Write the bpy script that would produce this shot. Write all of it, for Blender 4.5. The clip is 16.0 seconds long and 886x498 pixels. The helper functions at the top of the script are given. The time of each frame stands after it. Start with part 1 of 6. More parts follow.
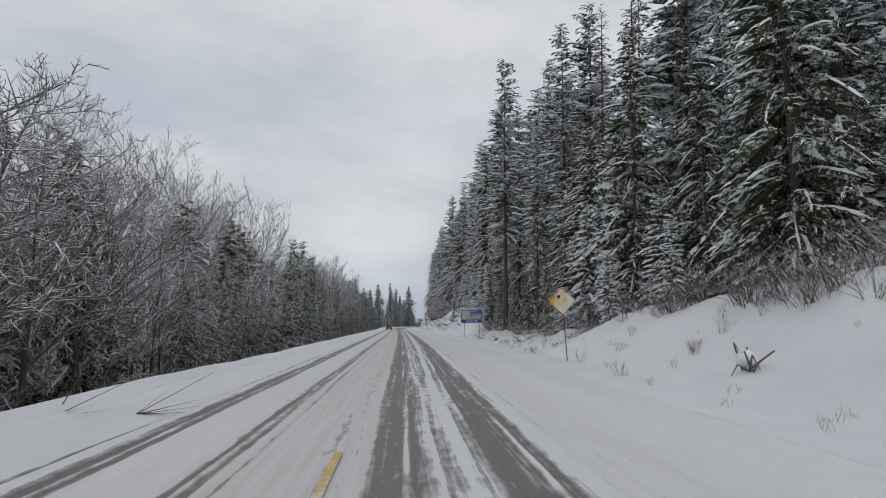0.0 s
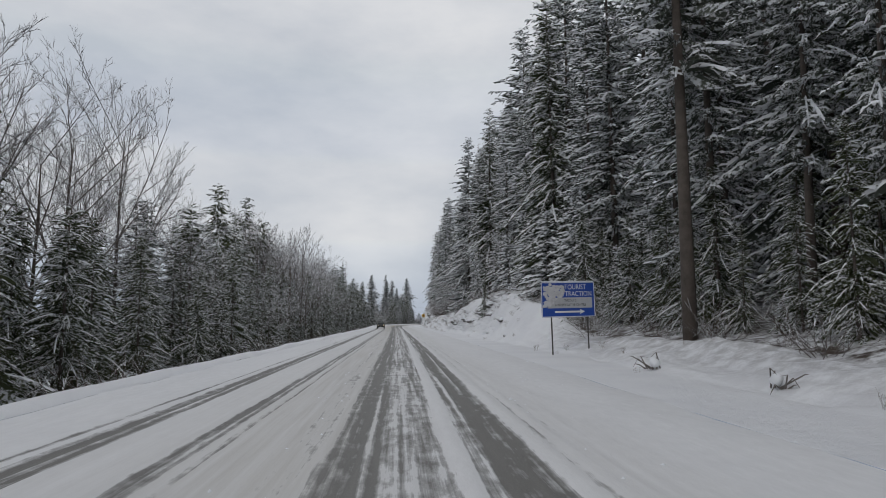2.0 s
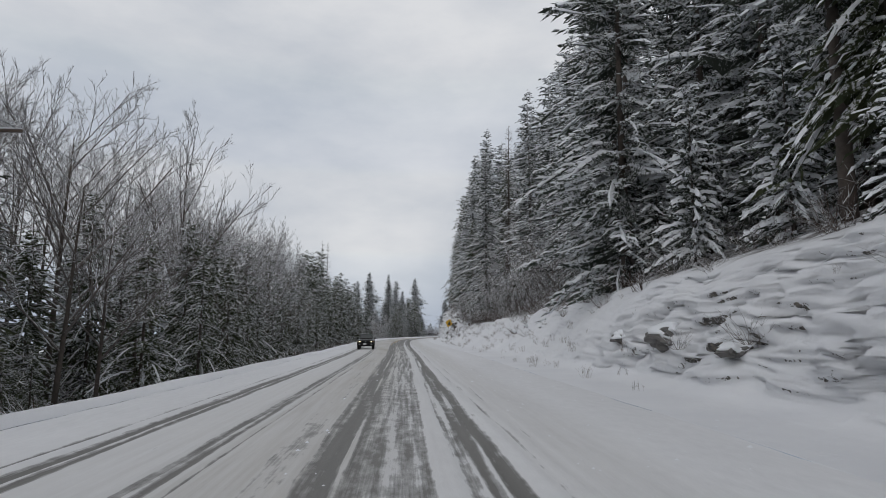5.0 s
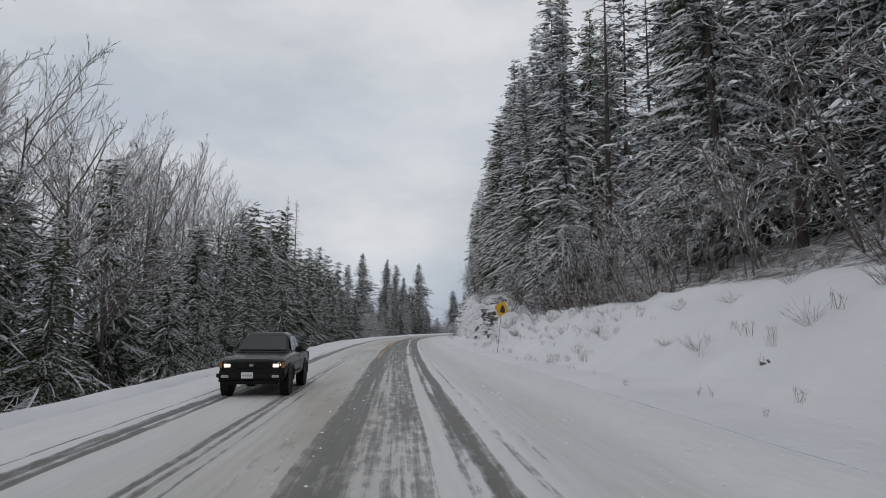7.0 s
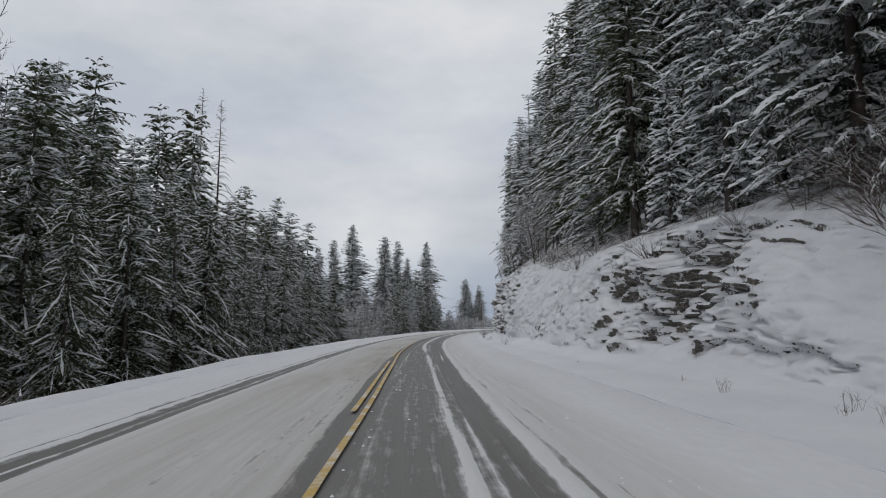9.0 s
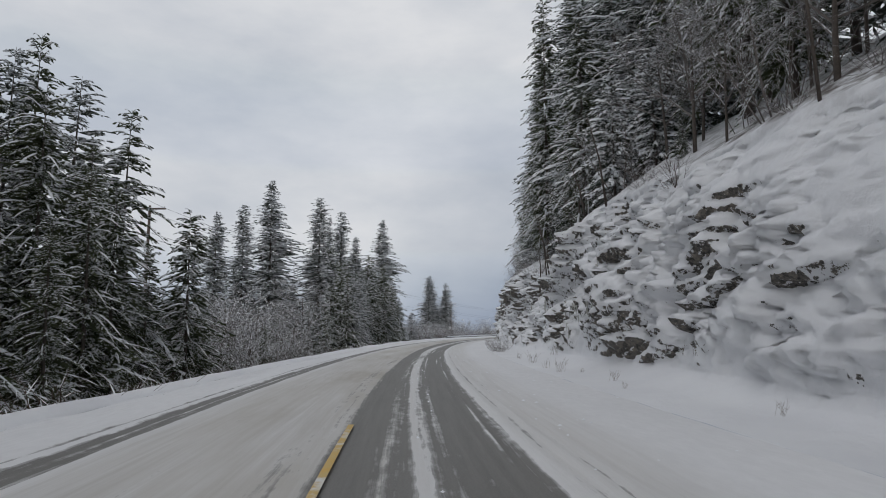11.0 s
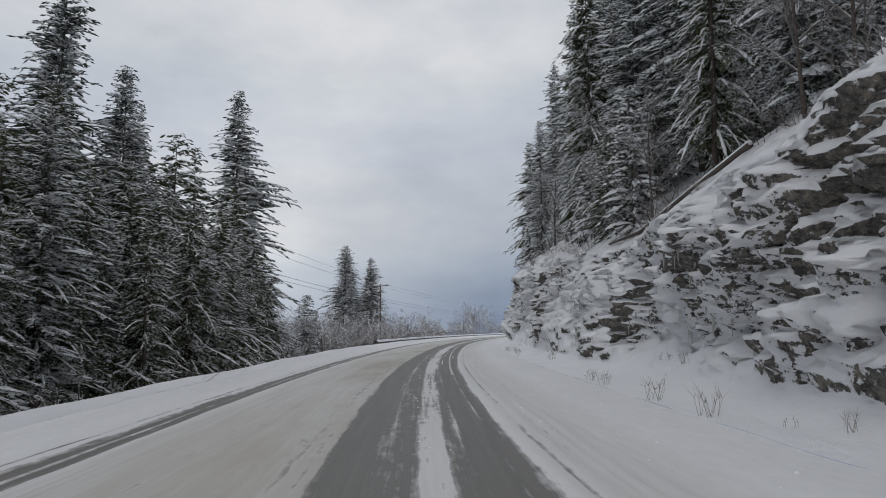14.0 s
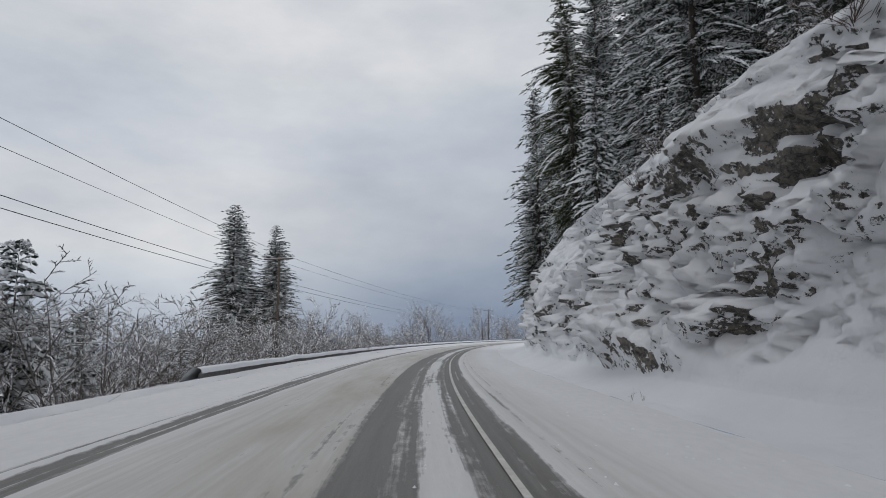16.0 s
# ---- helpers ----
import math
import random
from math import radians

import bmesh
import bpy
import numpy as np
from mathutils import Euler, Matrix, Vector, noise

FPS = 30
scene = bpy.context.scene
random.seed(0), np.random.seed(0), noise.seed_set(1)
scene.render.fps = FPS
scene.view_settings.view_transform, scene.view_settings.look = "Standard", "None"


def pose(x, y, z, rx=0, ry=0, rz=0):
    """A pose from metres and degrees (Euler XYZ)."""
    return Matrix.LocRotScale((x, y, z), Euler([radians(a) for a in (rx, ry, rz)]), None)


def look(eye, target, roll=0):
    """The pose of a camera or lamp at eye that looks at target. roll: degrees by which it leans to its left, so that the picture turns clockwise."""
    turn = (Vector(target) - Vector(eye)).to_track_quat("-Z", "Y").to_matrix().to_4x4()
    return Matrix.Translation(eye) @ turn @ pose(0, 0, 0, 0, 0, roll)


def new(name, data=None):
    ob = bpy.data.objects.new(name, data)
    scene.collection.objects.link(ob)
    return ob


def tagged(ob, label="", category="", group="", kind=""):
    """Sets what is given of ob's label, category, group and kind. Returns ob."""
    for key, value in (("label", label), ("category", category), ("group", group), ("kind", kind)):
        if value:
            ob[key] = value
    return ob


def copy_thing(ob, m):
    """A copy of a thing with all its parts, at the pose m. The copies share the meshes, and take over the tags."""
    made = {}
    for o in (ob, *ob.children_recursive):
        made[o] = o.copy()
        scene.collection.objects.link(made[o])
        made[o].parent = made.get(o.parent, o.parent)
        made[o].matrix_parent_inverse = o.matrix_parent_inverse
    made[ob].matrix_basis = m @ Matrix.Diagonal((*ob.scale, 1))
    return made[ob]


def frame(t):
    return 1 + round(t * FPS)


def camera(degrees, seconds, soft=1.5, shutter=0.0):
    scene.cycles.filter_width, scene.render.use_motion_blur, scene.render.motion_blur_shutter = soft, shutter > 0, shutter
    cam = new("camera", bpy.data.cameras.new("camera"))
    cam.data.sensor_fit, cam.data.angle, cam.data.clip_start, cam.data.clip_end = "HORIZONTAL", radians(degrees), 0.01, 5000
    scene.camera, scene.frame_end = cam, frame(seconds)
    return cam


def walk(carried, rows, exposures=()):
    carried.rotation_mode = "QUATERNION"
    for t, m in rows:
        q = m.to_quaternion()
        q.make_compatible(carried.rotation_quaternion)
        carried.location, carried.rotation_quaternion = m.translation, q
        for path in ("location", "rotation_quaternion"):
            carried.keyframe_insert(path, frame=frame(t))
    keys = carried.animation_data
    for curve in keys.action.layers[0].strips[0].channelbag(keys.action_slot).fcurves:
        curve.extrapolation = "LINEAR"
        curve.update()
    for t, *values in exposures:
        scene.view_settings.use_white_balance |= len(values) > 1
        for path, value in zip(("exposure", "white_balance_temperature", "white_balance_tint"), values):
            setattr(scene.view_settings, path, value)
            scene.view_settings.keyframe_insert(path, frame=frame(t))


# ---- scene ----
cam = camera(69.2, 16.0, soft=0.7)
PATH = [
    (0.0, (0.000, 0.000, 1.780), (1.291, 19.822, 4.111), 0.48),
    (0.5, (0.132, 12.481, 1.780), (1.448, 32.303, 4.091), 0.31),
    (1.0, (0.289, 25.119, 1.780), (1.635, 44.942, 4.065), 0.27),
    (1.5, (0.460, 37.908, 1.780), (1.824, 57.734, 4.029), 0.21),
    (2.0, (0.624, 50.835, 1.780), (1.986, 70.663, 4.007), 0.05),
    (2.5, (0.754, 63.881, 1.780), (2.028, 83.718, 3.986), -0.07),
    (3.0, (0.828, 77.024, 1.780), (2.031, 96.854, 4.086), -0.12),
    (3.5, (0.840, 90.236, 1.780), (1.972, 110.052, 4.237), -0.37),
    (4.0, (0.802, 103.482, 1.780), (1.893, 123.289, 4.325), -0.18),
    (4.2, (0.779, 108.781, 1.780), (1.891, 128.581, 4.374), 0.02),
    (6.3, (0.627, 163.896, 1.780), (1.812, 183.700, 4.315), 0.18),
    (6.5, (0.607, 169.067, 1.780), (1.760, 188.874, 4.299), 0.22),
    (7.0, (0.519, 181.927, 1.780), (1.640, 201.741, 4.256), 0.23),
    (7.5, (0.381, 194.700, 1.780), (1.439, 214.522, 4.227), 0.06),
    (8.0, (0.209, 207.406, 1.780), (1.213, 227.229, 4.232), -0.02),
    (8.5, (0.045, 220.070, 1.780), (1.058, 239.894, 4.223), -0.11),
    (9.0, (-0.067, 232.722, 1.780), (0.990, 252.557, 4.113), -0.13),
    (9.5, (-0.093, 245.382, 1.780), (1.191, 265.176, 4.339), -0.10),
    (9.7, (-0.074, 250.453, 1.780), (1.254, 270.243, 4.342), -0.14),
    (11.8, (2.107, 303.911, 1.780), (5.246, 323.504, 4.279), 0.39),
    (12.0, (2.607, 309.002, 1.780), (5.748, 328.605, 4.198), 0.74),
    (12.5, (4.033, 321.704, 1.780), (7.610, 341.233, 4.192), 0.06),
    (13.0, (5.654, 334.356, 1.780), (9.628, 353.800, 4.254), -0.21),
    (13.5, (7.521, 346.928, 1.780), (11.930, 366.275, 4.277), -0.26),
    (14.0, (9.710, 359.386, 1.780), (14.599, 378.616, 4.292), -0.54),
    (14.5, (12.199, 371.713, 1.780), (17.531, 390.819, 4.337), -0.42),
    (15.0, (14.943, 383.900, 1.780), (20.744, 402.867, 4.346), -0.36),
    (15.5, (17.952, 395.930, 1.780), (24.214, 414.740, 4.424), -0.16),
    (16.0, (21.255, 407.784, 1.780), (27.918, 426.445, 4.496), -0.51),
]
walk(cam, [(t, look(eye, target, roll)) for t, eye, target, roll in PATH])

# ---- world and light: an overcast winter sky ----
SUN_ELEV, SUN_TURN = 24.0, 200.0
world = bpy.data.worlds.new("overcast_sky")
scene.world = world
world.use_nodes = True


def build_world():
    nt = world.node_tree
    nt.nodes.clear()
    n, l = nt.nodes, nt.links
    out = n.new("ShaderNodeOutputWorld")
    sky = n.new("ShaderNodeTexSky")
    sky.sky_type, sky.sun_disc = "NISHITA", False
    sky.sun_elevation, sky.sun_rotation = radians(SUN_ELEV), radians(SUN_TURN)
    sky.air_density, sky.dust_density = 1.2, 3.0
    skybg = n.new("ShaderNodeBackground")
    skybg.inputs["Strength"].default_value = 0.06
    l.new(sky.outputs["Color"], skybg.inputs["Color"])
    tc = n.new("ShaderNodeTexCoord")
    sep = n.new("ShaderNodeSeparateXYZ")
    l.new(tc.outputs["Generated"], sep.inputs[0])
    # cloud banks, flattened towards the horizon
    mp = n.new("ShaderNodeMapping")
    mp.inputs["Scale"].default_value = (1.5, 1.5, 3.6)
    mp.inputs["Location"].default_value = (3.1, 0.4, 0.8)
    l.new(tc.outputs["Generated"], mp.inputs[0])
    big = n.new("ShaderNodeTexNoise")
    big.inputs["Scale"].default_value, big.inputs["Detail"].default_value, big.inputs["Roughness"].default_value = 2.1, 8, 0.55
    l.new(mp.outputs[0], big.inputs[0])
    clouds = n.new("ShaderNodeValToRGB")
    e = clouds.color_ramp.elements
    e[0].position, e[0].color = 0.34, (0.56, 0.595, 0.655, 1)
    e[1].position, e[1].color = 0.66, (0.77, 0.78, 0.805, 1)
    l.new(big.outputs["Fac"], clouds.inputs[0])
    # brightness by height above the horizon
    band = n.new("ShaderNodeValToRGB")
    band.color_ramp.interpolation = "B_SPLINE"
    e = band.color_ramp.elements
    e[0].position, e[0].color = 0.0, (0.66, 0.72, 0.82, 1)
    e[1].position, e[1].color = 1.0, (1.0, 1.0, 1.0, 1)
    for p, c in ((0.06, (0.80, 0.85, 0.91, 1)), (0.12, (0.96, 0.98, 1.0, 1)), (0.185, (1.24, 1.22, 1.19, 1)), (0.25, (0.90, 0.92, 0.96, 1)), (0.34, (0.96, 0.98, 1.0, 1)), (0.45, (1.04, 1.05, 1.05, 1))):
        k = e.new(p)
        k.color = c
    l.new(sep.outputs["Z"], band.inputs[0])
    mul = n.new("ShaderNodeMixRGB")
    mul.blend_type, mul.inputs[0].default_value = "MULTIPLY", 1.0
    l.new(clouds.outputs[0], mul.inputs[1])
    l.new(band.outputs[0], mul.inputs[2])
    # heavier cloud to the east, low down
    east = n.new("ShaderNodeValToRGB")
    e = east.color_ramp.elements
    e[0].position, e[0].color = 0.02, (0, 0, 0, 1)
    e[1].position, e[1].color = 0.32, (1, 1, 1, 1)
    l.new(sep.outputs["X"], east.inputs[0])
    low = n.new("ShaderNodeValToRGB")
    e = low.color_ramp.elements
    e[0].position, e[0].color = 0.02, (1, 1, 1, 1)
    e[1].position, e[1].color = 0.42, (0, 0, 0, 1)
    l.new(sep.outputs["Z"], low.inputs[0])
    both = n.new("ShaderNodeMath")
    both.operation = "MULTIPLY"
    l.new(east.outputs[0], both.inputs[0])
    l.new(low.outputs[0], both.inputs[1])
    heavy = n.new("ShaderNodeMixRGB")
    heavy.blend_type = "MULTIPLY"
    heavy.inputs[2].default_value = (0.44, 0.50, 0.60, 1)
    l.new(both.outputs[0], heavy.inputs[0])
    l.new(mul.outputs[0], heavy.inputs[1])
    cloudbg = n.new("ShaderNodeBackground")
    cloudbg.inputs["Strength"].default_value = 0.95
    l.new(heavy.outputs[0], cloudbg.inputs["Color"])
    mix = n.new("ShaderNodeMixShader")
    mix.inputs[0].default_value = 0.94
    l.new(skybg.outputs[0], mix.inputs[1])
    l.new(cloudbg.outputs[0], mix.inputs[2])
    l.new(mix.outputs[0], out.inputs[0])


build_world()
sun = new("sun", bpy.data.lights.new("sun", "SUN"))
sun.data.energy, sun.data.angle, sun.data.color = 0.35, radians(40), (1.0, 0.97, 0.93)
sun.matrix_world = look((0, 0, 50), (-30 * math.sin(radians(SUN_TURN)), -30 * math.cos(radians(SUN_TURN)), 50 - 30 * math.tan(radians(SUN_ELEV) * 1.6)))

# ---- materials ----
RNG = random.Random(7)


def nodes_of(name):
    m = bpy.data.materials.new(name)
    m.use_nodes = True
    nt = m.node_tree
    return m, nt, nt.nodes["Principled BSDF"]


def noise_node(nt, scale, detail=4, rough=0.55, vec=None):
    t = nt.nodes.new("ShaderNodeTexNoise")
    t.inputs["Scale"].default_value, t.inputs["Detail"].default_value, t.inputs["Roughness"].default_value = scale, detail, rough
    if vec is not None:
        nt.links.new(vec, t.inputs["Vector"])
    return t


def ramp(nt, fac, stops):
    r = nt.nodes.new("ShaderNodeValToRGB")
    e = r.color_ramp.elements
    e[0].position, e[0].color = stops[0][0], (*stops[0][1], 1)
    e[1].position, e[1].color = stops[-1][0], (*stops[-1][1], 1)
    for p, c in stops[1:-1]:
        k = e.new(p)
        k.color = (*c, 1)
    nt.links.new(fac, r.inputs[0])
    return r


def coords(nt, which="Object"):
    return nt.nodes.new("ShaderNodeTexCoord").outputs[which]


def maths(nt, op, a, b=None, clamp=False):
    m = nt.nodes.new("ShaderNodeMath")
    m.operation, m.use_clamp = op, clamp
    for k, v in enumerate((a, b)):
        if v is None:
            continue
        if isinstance(v, (int, float)):
            m.inputs[k].default_value = v
        else:
            nt.links.new(v, m.inputs[k])
    return m.outputs[0]


def mixed(nt, fac, a, b):
    m = nt.nodes.new("ShaderNodeMixRGB")
    for k, v in enumerate((fac, a, b)):
        if isinstance(v, (int, float)):
            m.inputs[k].default_value = v
        elif isinstance(v, tuple):
            m.inputs[k].default_value = (*v, 1)
        else:
            nt.links.new(v, m.inputs[k])
    return m.outputs[0]


def bump(nt, bsdf, height, strength, distance):
    b = nt.nodes.new("ShaderNodeBump")
    b.inputs["Strength"].default_value, b.inputs["Distance"].default_value = strength, distance
    nt.links.new(height, b.inputs["Height"])
    nt.links.new(b.outputs[0], bsdf.inputs["Normal"])


def plain(name, col, rough=0.6, metal=0.0, spread=0.15, scale=6.0, relief=0.0):
    """A surface of one colour with a two-scale variation."""
    m, nt, b = nodes_of(name)
    v = coords(nt)
    a, c = noise_node(nt, scale, 5, 0.6, v), noise_node(nt, scale * 9, 3, 0.6, v)
    f = maths(nt, "ADD", maths(nt, "MULTIPLY", a.outputs["Fac"], 0.7), maths(nt, "MULTIPLY", c.outputs["Fac"], 0.3))
    lo, hi = tuple(x * (1 - spread) for x in col), tuple(min(1, x * (1 + spread)) for x in col)
    nt.links.new(ramp(nt, f, [(0.3, lo), (0.7, hi)]).outputs[0], b.inputs["Base Color"])
    b.inputs["Roughness"].default_value, b.inputs["Metallic"].default_value = rough, metal
    if relief:
        bump(nt, b, f, 0.5, relief)
    return m


def foliage(name, lo, hi, rough=0.75):
    m, nt, b = nodes_of(name)
    geo = nt.nodes.new("ShaderNodeNewGeometry")
    info = nt.nodes.new("ShaderNodeObjectInfo")
    f = maths(nt, "ADD", maths(nt, "MULTIPLY", geo.outputs["Random Per Island"], 0.65), maths(nt, "MULTIPLY", info.outputs["Random"], 0.35))
    nt.links.new(ramp(nt, f, [(0.0, lo), (1.0, hi)]).outputs[0], b.inputs["Base Color"])
    b.inputs["Roughness"].default_value = rough
    b.inputs["Specular IOR Level"].default_value = 0.2
    thin = nt.nodes.new("ShaderNodeBsdfTranslucent")
    nt.links.new(b.inputs["Base Color"].links[0].from_socket, thin.inputs["Color"])
    mix = nt.nodes.new("ShaderNodeMixShader")
    mix.inputs[0].default_value = 0.35
    nt.links.new(b.outputs[0], mix.inputs[1])
    nt.links.new(thin.outputs[0], mix.inputs[2])
    nt.links.new(mix.outputs[0], nt.nodes["Material Output"].inputs["Surface"])
    return m


def snowy_foliage(name, lo, hi, cover=0.034):
    """Needles speckled with snow that has settled on their upper sides."""
    m = foliage(name, lo, hi)
    nt = m.node_tree
    b = nt.nodes["Principled BSDF"]
    v = coords(nt)
    geo = nt.nodes.new("ShaderNodeNewGeometry")
    sep = nt.nodes.new("ShaderNodeSeparateXYZ")
    nt.links.new(geo.outputs["Normal"], sep.inputs[0])
    speck, lump = noise_node(nt, 5.5, 4, 0.7, v), noise_node(nt, 0.5, 2, 0.5, v)
    f = maths(nt, "ADD", speck.outputs["Fac"], maths(nt, "MULTIPLY", maths(nt, "SUBTRACT", lump.outputs["Fac"], 0.5), 0.35))
    f = maths(nt, "ADD", f, maths(nt, "MULTIPLY", sep.outputs["Z"], 0.10))
    f = maths(nt, "ADD", f, maths(nt, "MULTIPLY", geo.outputs["Random Per Island"], 0.12))
    mask = ramp(nt, maths(nt, "ADD", f, cover), [(0.60, (0, 0, 0)), (0.68, (1, 1, 1))]).outputs[0]
    green = b.inputs["Base Color"].links[0].from_socket
    col = mixed(nt, mask, green, (0.72, 0.74, 0.77))
    for link in list(green.links):
        if link.to_node.type != "MIX_RGB":
            nt.links.new(col, link.to_socket)
    return m


def snow_material(name, tint=(0.80, 0.82, 0.85)):
    m, nt, b = nodes_of(name)
    v = coords(nt)
    a, c = noise_node(nt, 0.35, 5, 0.6, v), noise_node(nt, 5.0, 6, 0.65, v)
    f = maths(nt, "ADD", maths(nt, "MULTIPLY", a.outputs["Fac"], 0.6), maths(nt, "MULTIPLY", c.outputs["Fac"], 0.4))
    nt.links.new(ramp(nt, f, [(0.3, tuple(x * 0.93 for x in tint)), (0.7, tuple(min(0.93, x * 1.05) for x in tint))]).outputs[0], b.inputs["Base Color"])
    b.inputs["Roughness"].default_value = 0.65
    b.inputs["Specular IOR Level"].default_value = 0.25
    bump(nt, b, c.outputs["Fac"], 0.35, 0.06)
    return m


def bank_material():
    """Snow lying on the gentle faces, dark wet rock on the steep ones, brown litter under the trees."""
    m, nt, b = nodes_of("snowy_bank")
    v = coords(nt)
    geo = nt.nodes.new("ShaderNodeNewGeometry")
    sep = nt.nodes.new("ShaderNodeSeparateXYZ")
    nt.links.new(geo.outputs["Normal"], sep.inputs[0])
    patch = noise_node(nt, 1.5, 10, 0.72, v)
    fine = noise_node(nt, 7.0, 6, 0.7, v)
    cut = nt.nodes.new("ShaderNodeAttribute")
    cut.attribute_name = "cut"
    tall = nt.nodes.new("ShaderNodeMapping")
    tall.inputs["Scale"].default_value = (2.6, 2.6, 0.7)
    nt.links.new(v, tall.inputs[0])
    drip = noise_node(nt, 1.0, 6, 0.65, tall.outputs[0])
    chip = noise_node(nt, 3.6, 6, 0.7, v)
    # on a cut face the snow clings in patches, elsewhere only the steepest ground is bare
    lie = maths(nt, "MULTIPLY", maths(nt, "MAXIMUM", sep.outputs["Z"], -0.22), maths(nt, "SUBTRACT", 1.6, maths(nt, "MULTIPLY", cut.outputs["Fac"], 0.60)))
    steep = maths(nt, "ADD", lie, maths(nt, "MULTIPLY", maths(nt, "SUBTRACT", patch.outputs["Fac"], 0.02), 1.1))
    steep = maths(nt, "ADD", steep, maths(nt, "MULTIPLY", maths(nt, "SUBTRACT", chip.outputs["Fac"], 0.5), 1.1))
    steep = maths(nt, "ADD", steep, maths(nt, "MULTIPLY", maths(nt, "SUBTRACT", fine.outputs["Fac"], 0.5), 1.0))
    steep = maths(nt, "ADD", steep, maths(nt, "MULTIPLY", maths(nt, "SUBTRACT", drip.outputs["Fac"], 0.5), 0.9))
    # whole stretches lie bare or drifted over
    zone = noise_node(nt, 0.24, 3, 0.5, v)
    steep = maths(nt, "ADD", steep, maths(nt, "MULTIPLY", maths(nt, "SUBTRACT", zone.outputs["Fac"], 0.48), 1.9))
    # the further along, the more the face is plastered with blown snow
    steep = maths(nt, "SUBTRACT", steep, maths(nt, "MULTIPLY", cut.outputs["Fac"], 0.42))
    steep = maths(nt, "ADD", steep, 0.24)
    bare = ramp(nt, steep, [(0.22, (1, 1, 1)), (0.27, (0, 0, 0))]).outputs[0]
    crack = nt.nodes.new("ShaderNodeTexVoronoi")
    crack.feature = "DISTANCE_TO_EDGE"
    crack.inputs["Scale"].default_value = 2.3
    bent = nt.nodes.new("ShaderNodeMixRGB")
    bent.blend_type, bent.inputs[0].default_value = "ADD", 0.9
    nt.links.new(v, bent.inputs[1])
    nt.links.new(chip.outputs["Color"], bent.inputs[2])
    nt.links.new(bent.outputs[0], crack.inputs["Vector"])
    split = ramp(nt, crack.outputs["Distance"], [(0.0, (0.6, 0.6, 0.6)), (0.12, (1, 1, 1))]).outputs[0]
    rocky = ramp(nt, maths(nt, "MULTIPLY", fine.outputs["Fac"], split), [(0.26, (0.055, 0.053, 0.051)), (0.42, (0.15, 0.142, 0.132)), (0.56, (0.24, 0.215, 0.185)), (0.72, (0.36, 0.31, 0.245))])
    wide = noise_node(nt, 0.25, 5, 0.6, v)
    white = ramp(nt, wide.outputs["Fac"], [(0.3, (0.73, 0.74, 0.77)), (0.7, (0.81, 0.82, 0.84))])
    # dead grass and litter showing through, only in the woods
    litter = nt.nodes.new("ShaderNodeAttribute")
    litter.attribute_name = "litter"
    lit = maths(nt, "MULTIPLY", litter.outputs["Fac"], ramp(nt, patch.outputs["Fac"], [(0.40, (0, 0, 0)), (0.58, (1, 1, 1))]).outputs[0])
    ground = mixed(nt, lit, white.outputs[0], (0.07, 0.052, 0.04))
    nt.links.new(mixed(nt, bare, ground, rocky.outputs[0]), b.inputs["Base Color"])
    b.inputs["Roughness"].default_value = 0.7
    b.inputs["Specular IOR Level"].default_value = 0.25
    h = maths(nt, "ADD", maths(nt, "MULTIPLY", maths(nt, "MULTIPLY", fine.outputs["Fac"], split), maths(nt, "MULTIPLY", bare, 0.9)), patch.outputs["Fac"])
    bump(nt, b, h, 0.7, 0.16)
    return m


